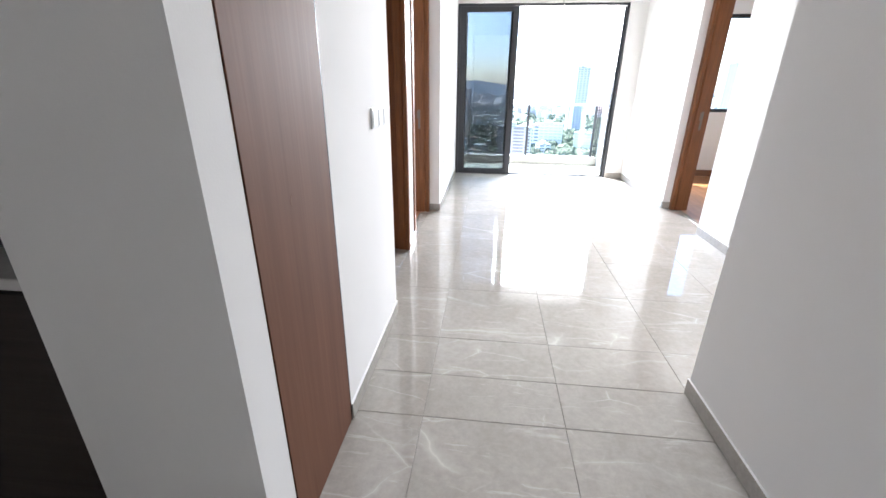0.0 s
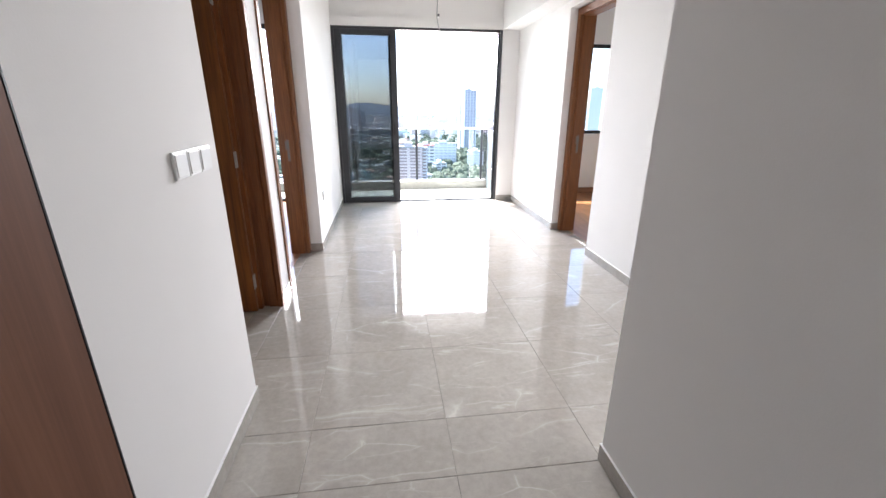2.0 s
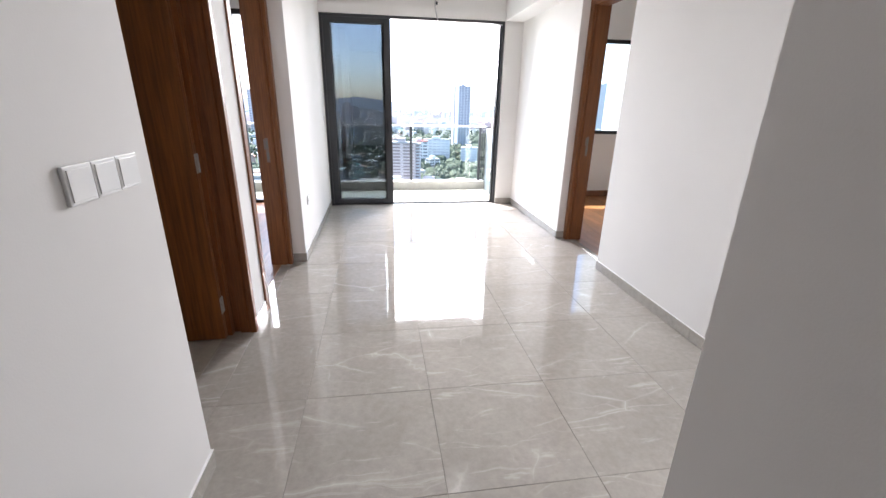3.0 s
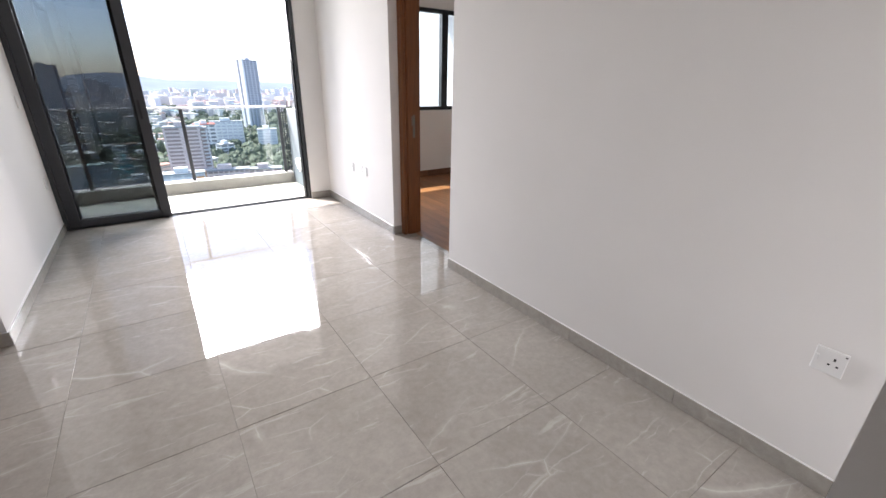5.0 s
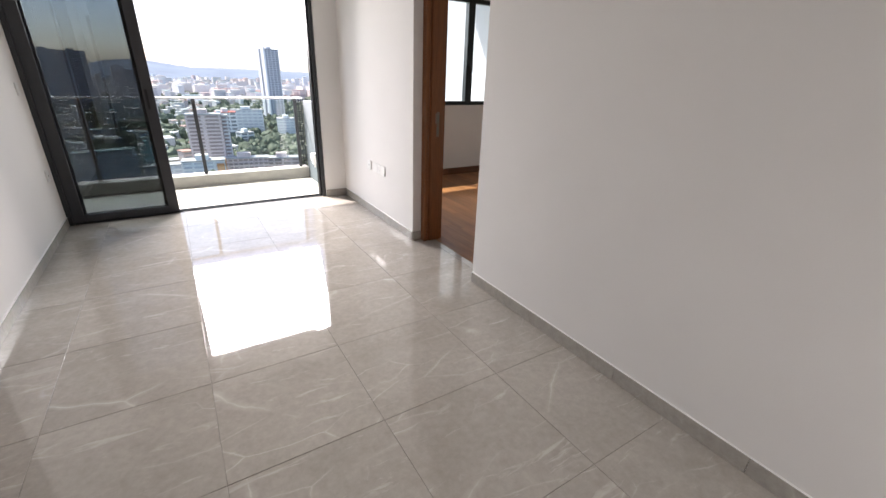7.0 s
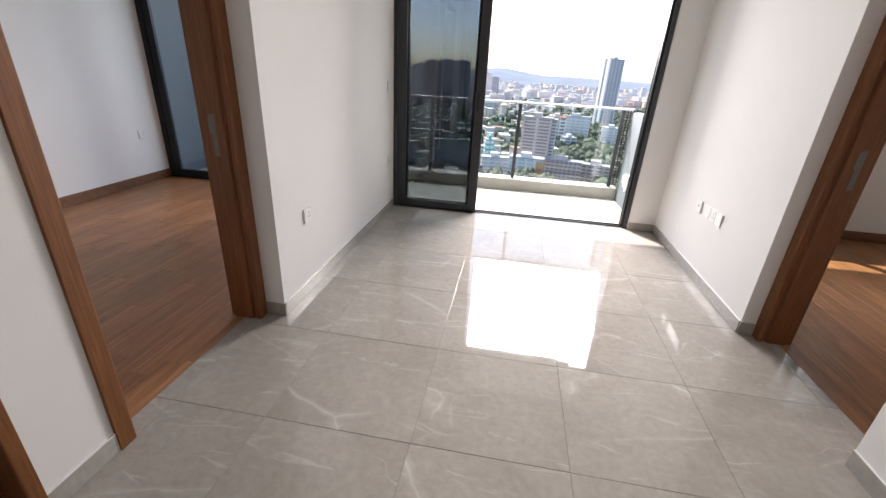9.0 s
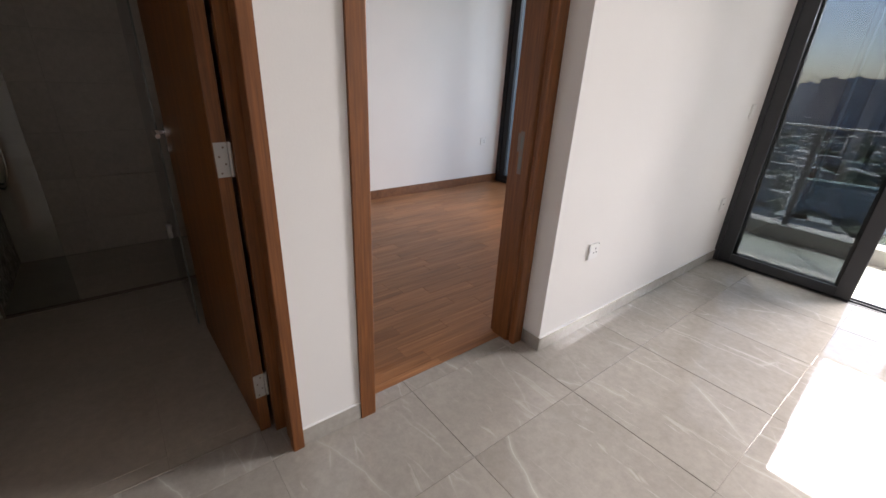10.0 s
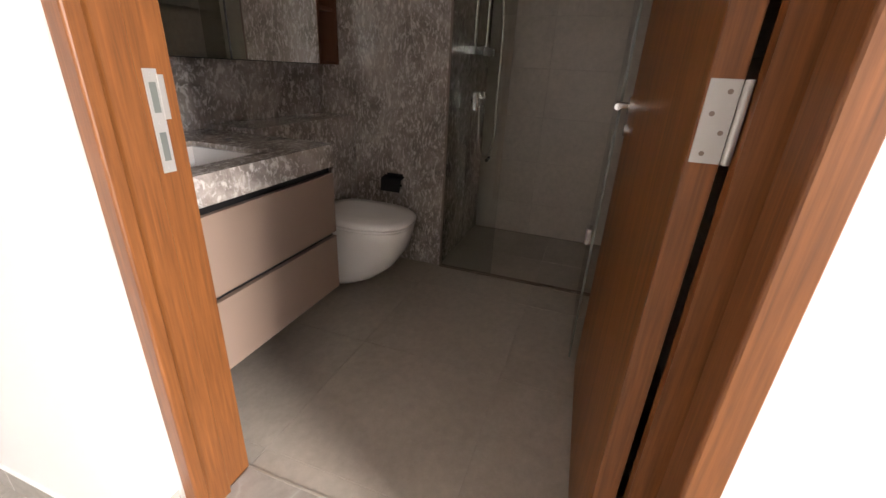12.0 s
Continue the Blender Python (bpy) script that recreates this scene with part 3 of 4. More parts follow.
# End wall takes the parapet's grey, which paints its shade.
structure("wall_balcony_left", boxes((-3.51, -3.36, BGY + .125, 8.40, -0.2, 2.60)), PARAPET, "balcony's far end wall, shade put into its grey-blue colour", "wall")
rail = thing("balcony_railing", "glass balcony railing with grey metal top rail", "railing", (0, 7.80, 0.115))
part("top_rail", local(rail, box(-3.36, 1.86, 7.782, 7.822, 0.998, 1.02, 0.006, 2)), RAIL_STEEL, rail)
posts = [-3.33, -2.72, -0.45, 0.60, 1.76]
for px in posts:
    part("post", local(rail, box(px - 0.02, px + 0.02, 7.784, 7.820, 0.115, 0.998, 0.002, 1)), ALU, rail)
for a, b in zip(posts, posts[1:]):
    part("glass_pane", local(rail, box(a + 0.022, b - 0.022, 7.798, 7.806, 0.15, 0.985)), CLEAR, rail)

# ---- baseboards ----
def skirting(name, runs, material, h, th, label, piece=0.6, zb=0.0, bead=False):
    """Runs of (x0, y0, x1, y1, nx, ny): pieces along a wall, standing off it along n."""
    s = thing(name, label, "baseboard", kind="structure")
    for x0, y0, x1, y1, nx, ny in runs:
        ln = math.hypot(x1 - x0, y1 - y0)
        k = max(1, math.ceil(ln / piece - 0.05))
        for i in range(k):
            a, b = i / k, (i + 1) / k
            g = 0.0008 / ln
            ax, ay, bx, by = x0 + (x1 - x0) * (a + g), y0 + (y1 - y0) * (a + g), x0 + (x1 - x0) * (b - g), y0 + (y1 - y0) * (b - g)
            lo_x, hi_x = sorted((ax, bx)) if nx == 0 else sorted((ax, ax + nx * th))
            lo_y, hi_y = sorted((ay, by)) if ny == 0 else sorted((ay, ay + ny * th))
            if bead:
                part("sealant_bead", box(lo_x, hi_x, lo_y, hi_y, zb + h, zb + h + 0.003), PLASTIC, s)
            part("skirting_piece", box(lo_x, hi_x, lo_y, hi_y, zb + 0.001, zb + h, 0.0012, 1), material, s)


skirting("baseboard", [
    (XR, YR + .009, XR, RD[0], -1, 0), (XR, RD[1], XR, YG - .02, -1, 0), (1.732, YG - .02, XR - .009, YG - .02, 0, -1), (XR, RD[1], XR + .088, RD[1], 0, -1),
    (XC, YR, XR, YR, 0, 1), (XC, -2.0, XC, YR + .008, -1, 0),
    (XL, YP, XL, 0.771, 1, 0), (XL, 1.268, XL, YC, 1, 0), (-1.06, YP, XL + .008, YP, 0, -1), (XD, YC, XL + .008, YC, 0, 1),
    (XD, BATH[1], XD, BED[0], 1, 0), (XL, YE, XL, YG, 1, 0), (XD + .012, YE, XL + .008, YE, 0, -1)],
    SKIRT, 0.078, 0.008, "grey porcelain skirting tiles with pale top edge", bead=True)
structure("floor_edge_strip", boxes((XDB - .004, XDB + .004, BATH[0] + .02, BATH[1] - .02, -0.01, 0.0015)), BATH_GROUT, "thin grey strip under the bathroom door", "floor trim")
skirting("baseboard_bedroom", [(-3.36, 3.35, -3.36, BGY, 1, 0), (-3.35, 3.34, XDB, 3.34, 0, 1), (XDB, YE + .05, XDB, BGY, -1, 0)], SKIRT_WOOD, 0.095, 0.014, "dark teak skirting board", 2.4)
skirting("baseboard_right_bedroom", [(XR + .22, WY, 5.1, WY, 0, -1), (5.1, 2.8, 5.1, WY - .015, -1, 0)], SKIRT_WOOD, 0.095, 0.014, "dark teak skirting board under the window", 2.4)


# ---- switches and sockets ----
def wall_plate(name, label, category, x, y, z, n, w=0.086, h=0.086, kind_of="blank", group=""):
    """Face plate on a wall whose normal is n along x."""
    e = thing(name, label, category, (x, y, z), group)
    def rel(x0, x1, y0, y1, z0, z1, bev=0.0):
        lo, hi = sorted((n * x0, n * x1))
        return box(lo, hi, y0, y1, z0, z1, bev, 2)
    part("plate", rel(0.0004, 0.0095, -w / 2, w / 2, -h / 2, h / 2, 0.0025), PLASTIC, e)
    if kind_of == "socket":
        sw = w * 0.5 * n
        c = 0.012 * n
        part("earth_slot", rel(0.0094, 0.0102, c - .003, c + .003, 0.008, 0.018), BLACK, e)
        for s in (-1, 1):
            part("pin_slot", rel(0.0094, 0.0102, c + s * .011 - .0035, c + s * .011 + .0035, -0.012, -0.006), BLACK, e)
        part("rocker", rel(0.0094, 0.0125, -0.034 * n - .006, -0.034 * n + .006, -0.008, 0.016, 0.001), PLASTIC, e)
        for s in (-1, 1):
            part("screw_cap", rel(0.0094, 0.0103, s * .036 - .003, s * .036 + .003, 0.034, 0.038), BLACK if s * n > 0 else PLASTIC, e)
    elif kind_of == "switch":
        part("rocker", rel(0.0094, 0.0125, -w / 2 + .008, w / 2 - .008, -h / 2 + .008, h / 2 - .008, 0.0015), PLASTIC, e)
    elif kind_of == "data":
        part("outlet", rel(0.0094, 0.0102, -.006, .006, -.006, .006), BLACK, e)
    return e


for i in range(3):
    wall_plate("light_switch", "white plastic rocker switch on corridor wall", "switch", XL, 1.836 + i * 0.0965, 1.181, 1, 0.0955, 0.088, "switch", "corridor switches")
wall_plate("power_socket", "white switched socket low on the white wall", "socket", XR, 1.782, 0.500, -1, 0.084, 0.090, "socket")
wall_plate("power_socket", "white switched socket low on the white wall", "socket", XL, 4.749, 0.490, 1, 0.084, 0.086, "socket")
wall_plate("light_switch", "white switch plate beside the balcony door", "switch", XL, 6.415, 1.149, 1, 0.07, 0.094, "switch")
wall_plate("data_outlet", "white outlet plate beside the balcony door", "outlet", XL, 6.428, 0.484, 1, 0.08, 0.09, "data")
for i, k in enumerate(("blank", "socket", "blank", "data")):
    wall_plate("wall_outlet", "white outlet plate in a row on wall", "outlet", XR, 5.475 + i * 0.0885 + (0.06 if i == 3 else 0), 0.496, -1, 0.086, 0.088, k, "media outlets")
wall_plate("bedroom_socket", "white socket low on bedroom wall", "socket", -3.36, 6.53, 0.52, 1, 0.086, 0.086, "socket")

# ---- hanging cables ----
cab = tagged(tube("hanging_cable", [(0.745, 6.0, H), (0.752, 6.0, 2.55), (0.748, 6.0, 2.38), (0.785, 6.0, 2.22)], 0.007, CABLE), "white lamp cable hanging from the ceiling", "cable")
part("connector", box(0.752, 0.775, 5.99, 6.01, 2.40, 2.43, 0.003, 1), BLACK, cab)
tagged(tube("hanging_wire", [(0.655, 7.2, 2.60), (0.655, 7.2, 2.40), (0.652, 7.2, 2.27), (0.69, 7.2, 2.08)], 0.003, RAIL_STEEL), "thin wire hanging from the balcony soffit", "wire")

# ---- balcony details ----
iso = thing("isolator_box", "white weatherproof switch box on the parapet", "switch box", (1.845, 7.265, 0.31))
part("housing", box(-0.055, -0.0005, -0.05, 0.05, -0.07, 0.07, 0.008, 2), PLASTIC, iso)
part("lid", box(-0.066, -0.0555, -0.045, 0.045, -0.02, 0.06, 0.004, 2), PLASTIC, iso)
part("cable_gland", cyl((-0.03, 0, -0.07), (-0.03, 0, -0.11), 0.012), PLASTIC, iso)

screen = thing("perforated_screen", "black perforated metal screen beside the railing", "screen", (1.79, 7.845, 0.10))
part("side_frame", box(-0.012, 0.0, 0.0, 0.02, 0.0, 0.90, 0.001, 1), ALU_DARK, screen)
sm = bmesh.new()
rng = random.Random(12)
nu, nv = 5, 32
pts = [[(0.16 * (i + (rng.uniform(-.3, .3) if 0 < i < nu else 0)) / nu, 0.90 * (j + (rng.uniform(-.3, .3) if 0 < j < nv else 0)) / nv) for j in range(nv + 1)] for i in range(nu + 1)]
for i in range(nu):
    for j in range(nv):
        q = [pts[i][j], pts[i + 1][j], pts[i + 1][j + 1], pts[i][j + 1]]
        cx, cz = sum(p[0] for p in q) / 4, sum(p[1] for p in q) / 4
        k = rng.uniform(0.5, 0.76)
        outer = [sm.verts.new((a, 0.01, b)) for a, b in q]
        inner = [sm.verts.new((cx + (a - cx) * k, 0.01, cz + (b - cz) * k)) for a, b in q]
        for e in range(4):
            sm.faces.new((outer[e], outer[(e + 1) % 4], inner[(e + 1) % 4], inner[e]))
mesh_sheet = part("perforated_sheet", sm, ALU_DARK, screen)
sol = mesh_sheet.modifiers.new("thick", 'SOLIDIFY')
sol.thickness = 0.003

# ---- kitchen corner beside the entrance ----
kc = thing("kitchen_cabinet", "dark oak kitchen base cabinet under pale counter", "cabinet", (-1.6, 1.0, 0))
part("carcass", local(kc, box(-2.69, -1.065, 0.722, 1.34, 0.10, 0.868)), DARKCAB, kc)
part("plinth", local(kc, box(-2.69, -1.065, 0.78, 1.34, 0.0, 0.10)), DARKCAB, kc)
for i in range(3):
    part("door", local(kc, box(-1.607 - i * 0.54, -1.069 - i * 0.54, 0.702, 0.720, 0.105, 0.855, 0.001, 1)), DARKCAB, kc)
tagged(part("kitchen_counter", box(-2.69, -1.065, 0.690, 1.345, 0.870, 0.900, 0.003, 1), COUNTER), "pale quartz kitchen counter on dark cabinet", "counter")
hob = thing("kitchen_appliance", "small black appliance on the kitchen counter", "appliance", (-1.42, 0.98, 0.9005))
part("body", box(-0.16, 0.16, -0.14, 0.14, 0.0, 0.11, 0.03, 3), BLACK, hob)
part("lid", box(-0.14, 0.14, -0.12, 0.12, 0.1105, 0.135, 0.012, 2), BLACK, hob)

# ---- bathroom ----
van = thing("vanity_cabinet", "taupe wall-hung vanity with two drawers", "vanity", (-1.26, 1.77, 0.2))
part("carcass", local(van, box(-1.612, -0.898, 1.476, 2.045, 0.200, 0.738)), TAUPE, van)
for a, b in ((0.202, 0.440), (0.458, 0.702)):
    part("drawer_front", local(van, box(-1.615, -0.898, 2.046, 2.066, a, b, 0.0015, 1)), TAUPE, van)
part("finger_groove", local(van, box(-1.611, -0.898, 2.0455, 2.049, 0.44, 0.459)), BLACK, van)
part("finger_groove", local(van, box(-1.611, -0.898, 2.0455, 2.049, 0.702, 0.738)), BLACK, van)

top = thing("marble_countertop", "thick brown-grey marble vanity top with basin cut-out", "countertop", (-1.26, 1.77, 0.76))
bx0, bx1, by0, by1 = -1.34, -0.94, 1.68, 2.01
bm = bmesh.new()
gx, gy = (-1.585, bx0, bx1, -0.897), (1.476, by0, by1, 2.10)
lo = [[bm.verts.new((x, y, 0.740)) for y in gy] for x in gx]
hi = [[bm.verts.new((x, y, 0.822)) for y in gy] for x in gx]
cells = {(i, j) for i in range(3) for j in range(3)} - {(1, 1)}
for i, j in sorted(cells):
    bm.faces.new((hi[i][j], hi[i + 1][j], hi[i + 1][j + 1], hi[i][j + 1]))
    bm.faces.new((lo[i][j], lo[i][j + 1], lo[i + 1][j + 1], lo[i + 1][j]))
    for di, dj, (a, b), (c, d) in ((-1, 0, (0, 1), (0, 0)), (1, 0, (1, 0), (1, 1)), (0, -1, (0, 0), (1, 0)), (0, 1, (1, 1), (0, 1))):
        if (i + di, j + dj) not in cells:
            bm.faces.new((lo[i + a][j + b], lo[i + c][j + d], hi[i + c][j + d], hi[i + a][j + b]))
part("slab", local(top, bm), MARBLE, top)
bas = thing("basin", "white ceramic undermount basin in marble top", "basin", (-1.2, 1.82, 0.70))
bm = bmesh.new()
box_in(bm, bx0 - .004, bx0 + .012, by0, by1, 0.650, 0.806)
box_in(bm, bx1 - .012, bx1 + .004, by0, by1, 0.650, 0.8058)
box_in(bm, bx0, bx1, by0 - .004, by0 + .012, 0.650, 0.8062)
box_in(bm, bx0, bx1, by1 - .012, by1 + .004, 0.650, 0.8064)
box_in(bm, bx0, bx1, by0, by1, 0.640, 0.655)
part("bowl", local(bas, bm), CERAMIC, bas)
part("drain", local(bas, cyl((-1.2, 1.82, 0.655), (-1.2, 1.82, 0.660), 0.022)), CHROME, bas)
structure("ledge", boxes((-2.394, -1.615, 1.476, 1.70, 0.0, 0.835)), MARBLE, "marble boxed ledge behind the toilet", "ledge")
tap = thing("basin_tap", "dark wall tap over the basin", "tap", (-1.2, 1.478, 0.98))
part("rose", cyl((0, 0, 0), (0, 0.012, 0), 0.03), ALU, tap)
part("spout", cyl((0, 0.012, 0), (0, 0.15, 0), 0.012), ALU, tap)
part("valve", cyl((-0.1, 0, 0), (-0.1, 0.05, 0), 0.022), ALU, tap)

mc = thing("mirror_cabinet", "mirrored bathroom cabinet with brown side panel", "mirror cabinet", (-1.65, 1.54, 1.09))
part("carcass", local(mc, box(-2.215, -0.896, 1.477, 1.597, 1.092, 1.90)), TAUPE, mc)
part("side_panel", local(mc, box(-2.232, -2.216, 1.477, 1.617, 1.090, 1.902, 0.001, 1)), STORE_WOOD, mc, "brown laminate side panel")
for a, b in ((-2.213, -1.640), (-1.636, -0.898)):
    d = part("door", local(mc, box(a, b, 1.598, 1.612, 1.090, 1.90)), ALU, mc)
    part("mirror", local(mc, box(a + .003, b - .003, 1.6123, 1.616, 1.093, 1.898)), MIRROR, d, "silvered mirror")
sf = part("open_shelf", local(mc, box(-2.392, -2.233, 1.477, 1.484, 1.092, 1.90)), TAUPE, mc, "brown open shelf beside the mirror")
part("shelf_side", local(mc, box(-2.393, -2.377, 1.4845, 1.612, 1.092, 1.90, 0.001, 1)), STORE_WOOD, sf)
for z in (1.092, 1.345, 1.60, 1.884):
    part("shelf_board", local(mc, box(-2.376, -2.233, 1.485, 1.600, z, z + 0.016, 0.001, 1)), STORE_WOOD, sf)


def loft(rings, close=True):
    """Skin stacked rings of equal length."""
    bm = bmesh.new()
    vs = [[bm.verts.new(p) for p in r] for r in rings]
    n = len(vs[0])
    for a, b in zip(vs, vs[1:]):
        for i in range(n):
            bm.faces.new((a[i], a[(i + 1) % n], b[(i + 1) % n], b[i]))
    bm.faces.new(vs[0][::-1])
    bm.faces.new(vs[-1])
    bmesh.ops.recalc_face_normals(bm, faces=bm.faces[:])
    for f in bm.faces:
        f.smooth = True
    return bm


def pan(yb, yf, hw, z, n=40):
    """Plan outline of a toilet: straight back, rounded front."""
    out = []
    for i in range(n):
        a = 2 * math.pi * i / n
        c, s = math.cos(a), math.sin(a)
        ex = 0.75
        x = hw * math.copysign(abs(c) ** ex, c)
        y = (yb + yf) / 2 + (yf - yb) / 2 * math.copysign(abs(s) ** (0.45 if s < 0 else 0.95), s)
        out.append((x, y, z))
    return out


toi = thing("toilet", "white wall-hung ceramic toilet with closed lid", "toilet", (-1.985, 1.702, -0.028))
rings = []
for z, f, w in ((0.055, 0.20, 0.07), (0.075, 0.27, 0.12), (0.12, 0.36, 0.150), (0.19, 0.445, 0.168), (0.28, 0.505, 0.178), (0.36, 0.53, 0.182), (0.40, 0.535, 0.183), (0.405, 0.53, 0.180)):
    rings.append(pan(0.0, f, w, z))
part("bowl", loft(rings), CERAMIC, toi)
part("seat", loft([pan(0.05, 0.535, 0.183, 0.407), pan(0.048, 0.54, 0.187, 0.412), pan(0.05, 0.535, 0.184, 0.420)]), CERAMIC, toi)
part("lid", loft([pan(0.05, 0.54, 0.186, 0.4225), pan(0.046, 0.545, 0.189, 0.430), pan(0.05, 0.542, 0.187, 0.444), pan(0.065, 0.525, 0.172, 0.455), pan(0.12, 0.45, 0.11, 0.460)]), CERAMIC, toi)

ph = thing("paper_holder", "dark metal paper holder on marble wall", "paper holder", (-2.394, 1.955, 0.500))
part("back_plate", box(0.0005, 0.008, -0.05, 0.05, 0.0, 0.03, 0.002, 1), ALU_DARK, ph)
part("cover", prism([(0.01, 0.02), (0.06, 0.012), (0.075, -0.06), (0.07, -0.062), (0.055, 0.004), (0.01, 0.012)], "y", -0.06, 0.06), ALU_DARK, ph)
part("arm", cyl((0.035, -0.06, -0.03), (0.035, 0.06, -0.03), 0.008), CHROME, ph)

sh = thing("shower_set", "chrome shower rail, mixer and hose on marble", "shower", (-2.80, 2.250, 0.93))
part("mixer_body", box(-0.055, 0.055, 0.028, 0.072, -0.055, 0.055, 0.010, 2), CHROME, sh)
for z in (-0.034, 0.034):
    part("mixer_lever", cyl((-0.035, 0.050, z), (-0.115, 0.062, z), 0.017, 0.013), CHROME, sh)
    part("lever_rose", cyl((0.0, 0.072, z), (0.0, 0.090, z), 0.022), CHROME, sh)
for s in (-1, 1):
    part("wall_rose", cyl((s * 0.035, 0.0005, 0), (s * 0.035, 0.028, 0), 0.024), CHROME, sh)
part("rail", cyl((0.13, 0.05, 0.27), (0.13, 0.05, 1.12), 0.010), CHROME, sh)
part("rail", cyl((-0.11, 0.05, 0.27), (-0.11, 0.05, 1.12), 0.010), CHROME, sh)
for x in (0.13, -0.11):
    part("rail_foot", cyl((x, 0.0005, 0.30), (x, 0.05, 0.30), 0.012), CHROME, sh)
part("tray", box(-0.14, 0.16, 0.001, 0.11, 0.245, 0.290, 0.004, 2), CHROME, sh)
part("hand_shower", cyl((-0.11, 0.10, 0.80), (-0.11, 0.07, 0.98), 0.014, 0.03), CHROME, sh)
tube("hose", [(-0.11, 0.10, 0.80), (-0.15, 0.13, 0.45), (-0.17, 0.13, 0.05), (-0.13, 0.12, -0.32), (-0.07, 0.10, -0.34), (0.0, 0.06, -0.055)], 0.007, CHROME, sh)
bib = thing("wall_bib_tap", "small dark tap low on the shower wall", "tap", (-3.194, 2.31, 0.52))
part("body", cyl((0.0005, 0, 0), (0.07, 0, 0), 0.012), ALU_DARK, bib)
part("knob", box(0.03, 0.06, -0.02, 0.02, 0.012, 0.026, 0.003, 1), ALU_DARK, bib)

gs = thing("shower_screen", "clear shower screen with open glass door", "shower screen", (-2.402, 2.688, 0))
part("kerb_strip", box(-0.012, 0.012, -0.437, 0.55, -0.005, 0.004), AGED, gs)
part("wall_channel", box(-0.008, 0.008, -0.4375, -0.427, 0.004, 2.05), AGED, gs)
part("fixed_pane", box(-0.005, 0.005, -0.426, -0.12, 0.006, 2.05), SHOWER_GLASS, gs)
gd = part("glass_door", box(-0.005, 0.625, 0.372, 0.381, 0.012, 2.05), SHOWER_GLASS, gs, "open glass door folded along the wall")
part("edge_seal", box(0.626, 0.630, 0.373, 0.380, 0.012, 2.05), GLASS_EDGE, gd)
for z in (0.3, 1.75):
    part("glass_hinge", box(-0.02, 0.05, 0.358, 0.396, z, z + 0.09, 0.003, 1), CHROME, gd)

# ---- the city below ----
GZ = -90.0


def ground_mat():
    m, nt, b = base_mat("city_ground", (0.1, 0.12, 0.07), 0.9, spec=0.1)
    v = coords(nt)
    n1 = noise_tex(nt, v, 0.006, 6, 0.6)
    n2 = noise_tex(nt, v, 0.03, 4, 0.6)
    green = ramp(nt, n2, [(0.3, (0.042, 0.062, 0.034)), (0.7, (0.080, 0.110, 0.056))])
    grey = ramp(nt, n2, [(0.35, (0.10, 0.10, 0.098)), (0.65, (0.27, 0.26, 0.245))])
    f = ramp(nt, n1, [(0.46, (0, 0, 0)), (0.54, (1, 1, 1))])
    nt.links.new(mix_col(nt, 'MIX', f, green, grey), b.inputs["Base Color"])
    return m


def island_mat(name, stops, rough=0.7):
    m, nt, b = base_mat(name, stops[0][1], rough, spec=0.2)
    g = nt.nodes.new("ShaderNodeNewGeometry")
    c = ramp(nt, g.outputs["Random Per Island"], stops)
    n = noise_tex(nt, coords(nt), 0.15, 4)
    nt.links.new(mix_col(nt, 'MULTIPLY', 0.35, c, ramp(nt, n, [(0.3, (0.7, 0.7, 0.7)), (0.7, (1, 1, 1))])), b.inputs["Base Color"])
    return m


# Leaf, wall and window colours are lifted to stand in for distance haze.
LEAVES = island_mat("tree_canopy", [(0.0, (0.075, 0.094, 0.062)), (0.5, (0.100, 0.120, 0.080)), (1.0, (0.125, 0.145, 0.098))], 0.8)
BODIES = island_mat("low_building_walls", [(0.0, (0.62, 0.58, 0.53)), (0.3, (0.72, 0.68, 0.63)), (0.55, (0.58, 0.46, 0.41)), (0.8, (0.75, 0.73, 0.70)), (1.0, (0.58, 0.58, 0.57))])
ROOFS = island_mat("low_building_roofs", [(0.0, (0.38, 0.37, 0.36)), (0.35, (0.55, 0.55, 0.54)), (0.6, (0.33, 0.17, 0.12)), (0.8, (0.28, 0.40, 0.38)), (1.0, (0.48, 0.45, 0.42))])
STRIP = simple("grey_window_strip", (0.29, 0.30, 0.32), 0.35, 0.2, 0.3)
GLAZ = simple("dark_window_band", (0.17, 0.18, 0.195), 0.35, 0.2, 0.3)
PINK = simple("pink_render", (0.68, 0.54, 0.50), 0.8, 0.15, 0.2)
BROWN = simple("brown_window_band", (0.34, 0.25, 0.23), 0.6, 0.2, 0.3)
PALE = simple("pale_render", (0.72, 0.715, 0.70), 0.8, 0.1, 0.2)
BLUEG = simple("blue_grey_cladding", (0.50, 0.51, 0.53), 0.6, 0.12, 0.2)
TEAL = simple("teal_paint", (0.10, 0.42, 0.42), 0.7, 0.1, 0.2)
ORANGE = simple("orange_paint", (0.62, 0.27, 0.10), 0.7, 0.1, 0.2)
REDROOF = simple("red_roof_tile", (0.55, 0.13, 0.09), 0.8, 0.1, 0.2)
SLATE = simple("grey_roof", (0.33, 0.33, 0.33), 0.85, 0.15, 0.2)
# The hills' blue-grey is distance haze put into the colour.
HILLM = simple("haze_tinted_hill", (0.15, 0.185, 0.225), 0.95, 0.2, 0.004, 0.05)

ground = tagged(part("ground", boxes((-4800, 4800, -600, 4900, GZ - 2, GZ)), ground_mat()), "city ground with lawns, roads and trees", "ground", kind="structure")


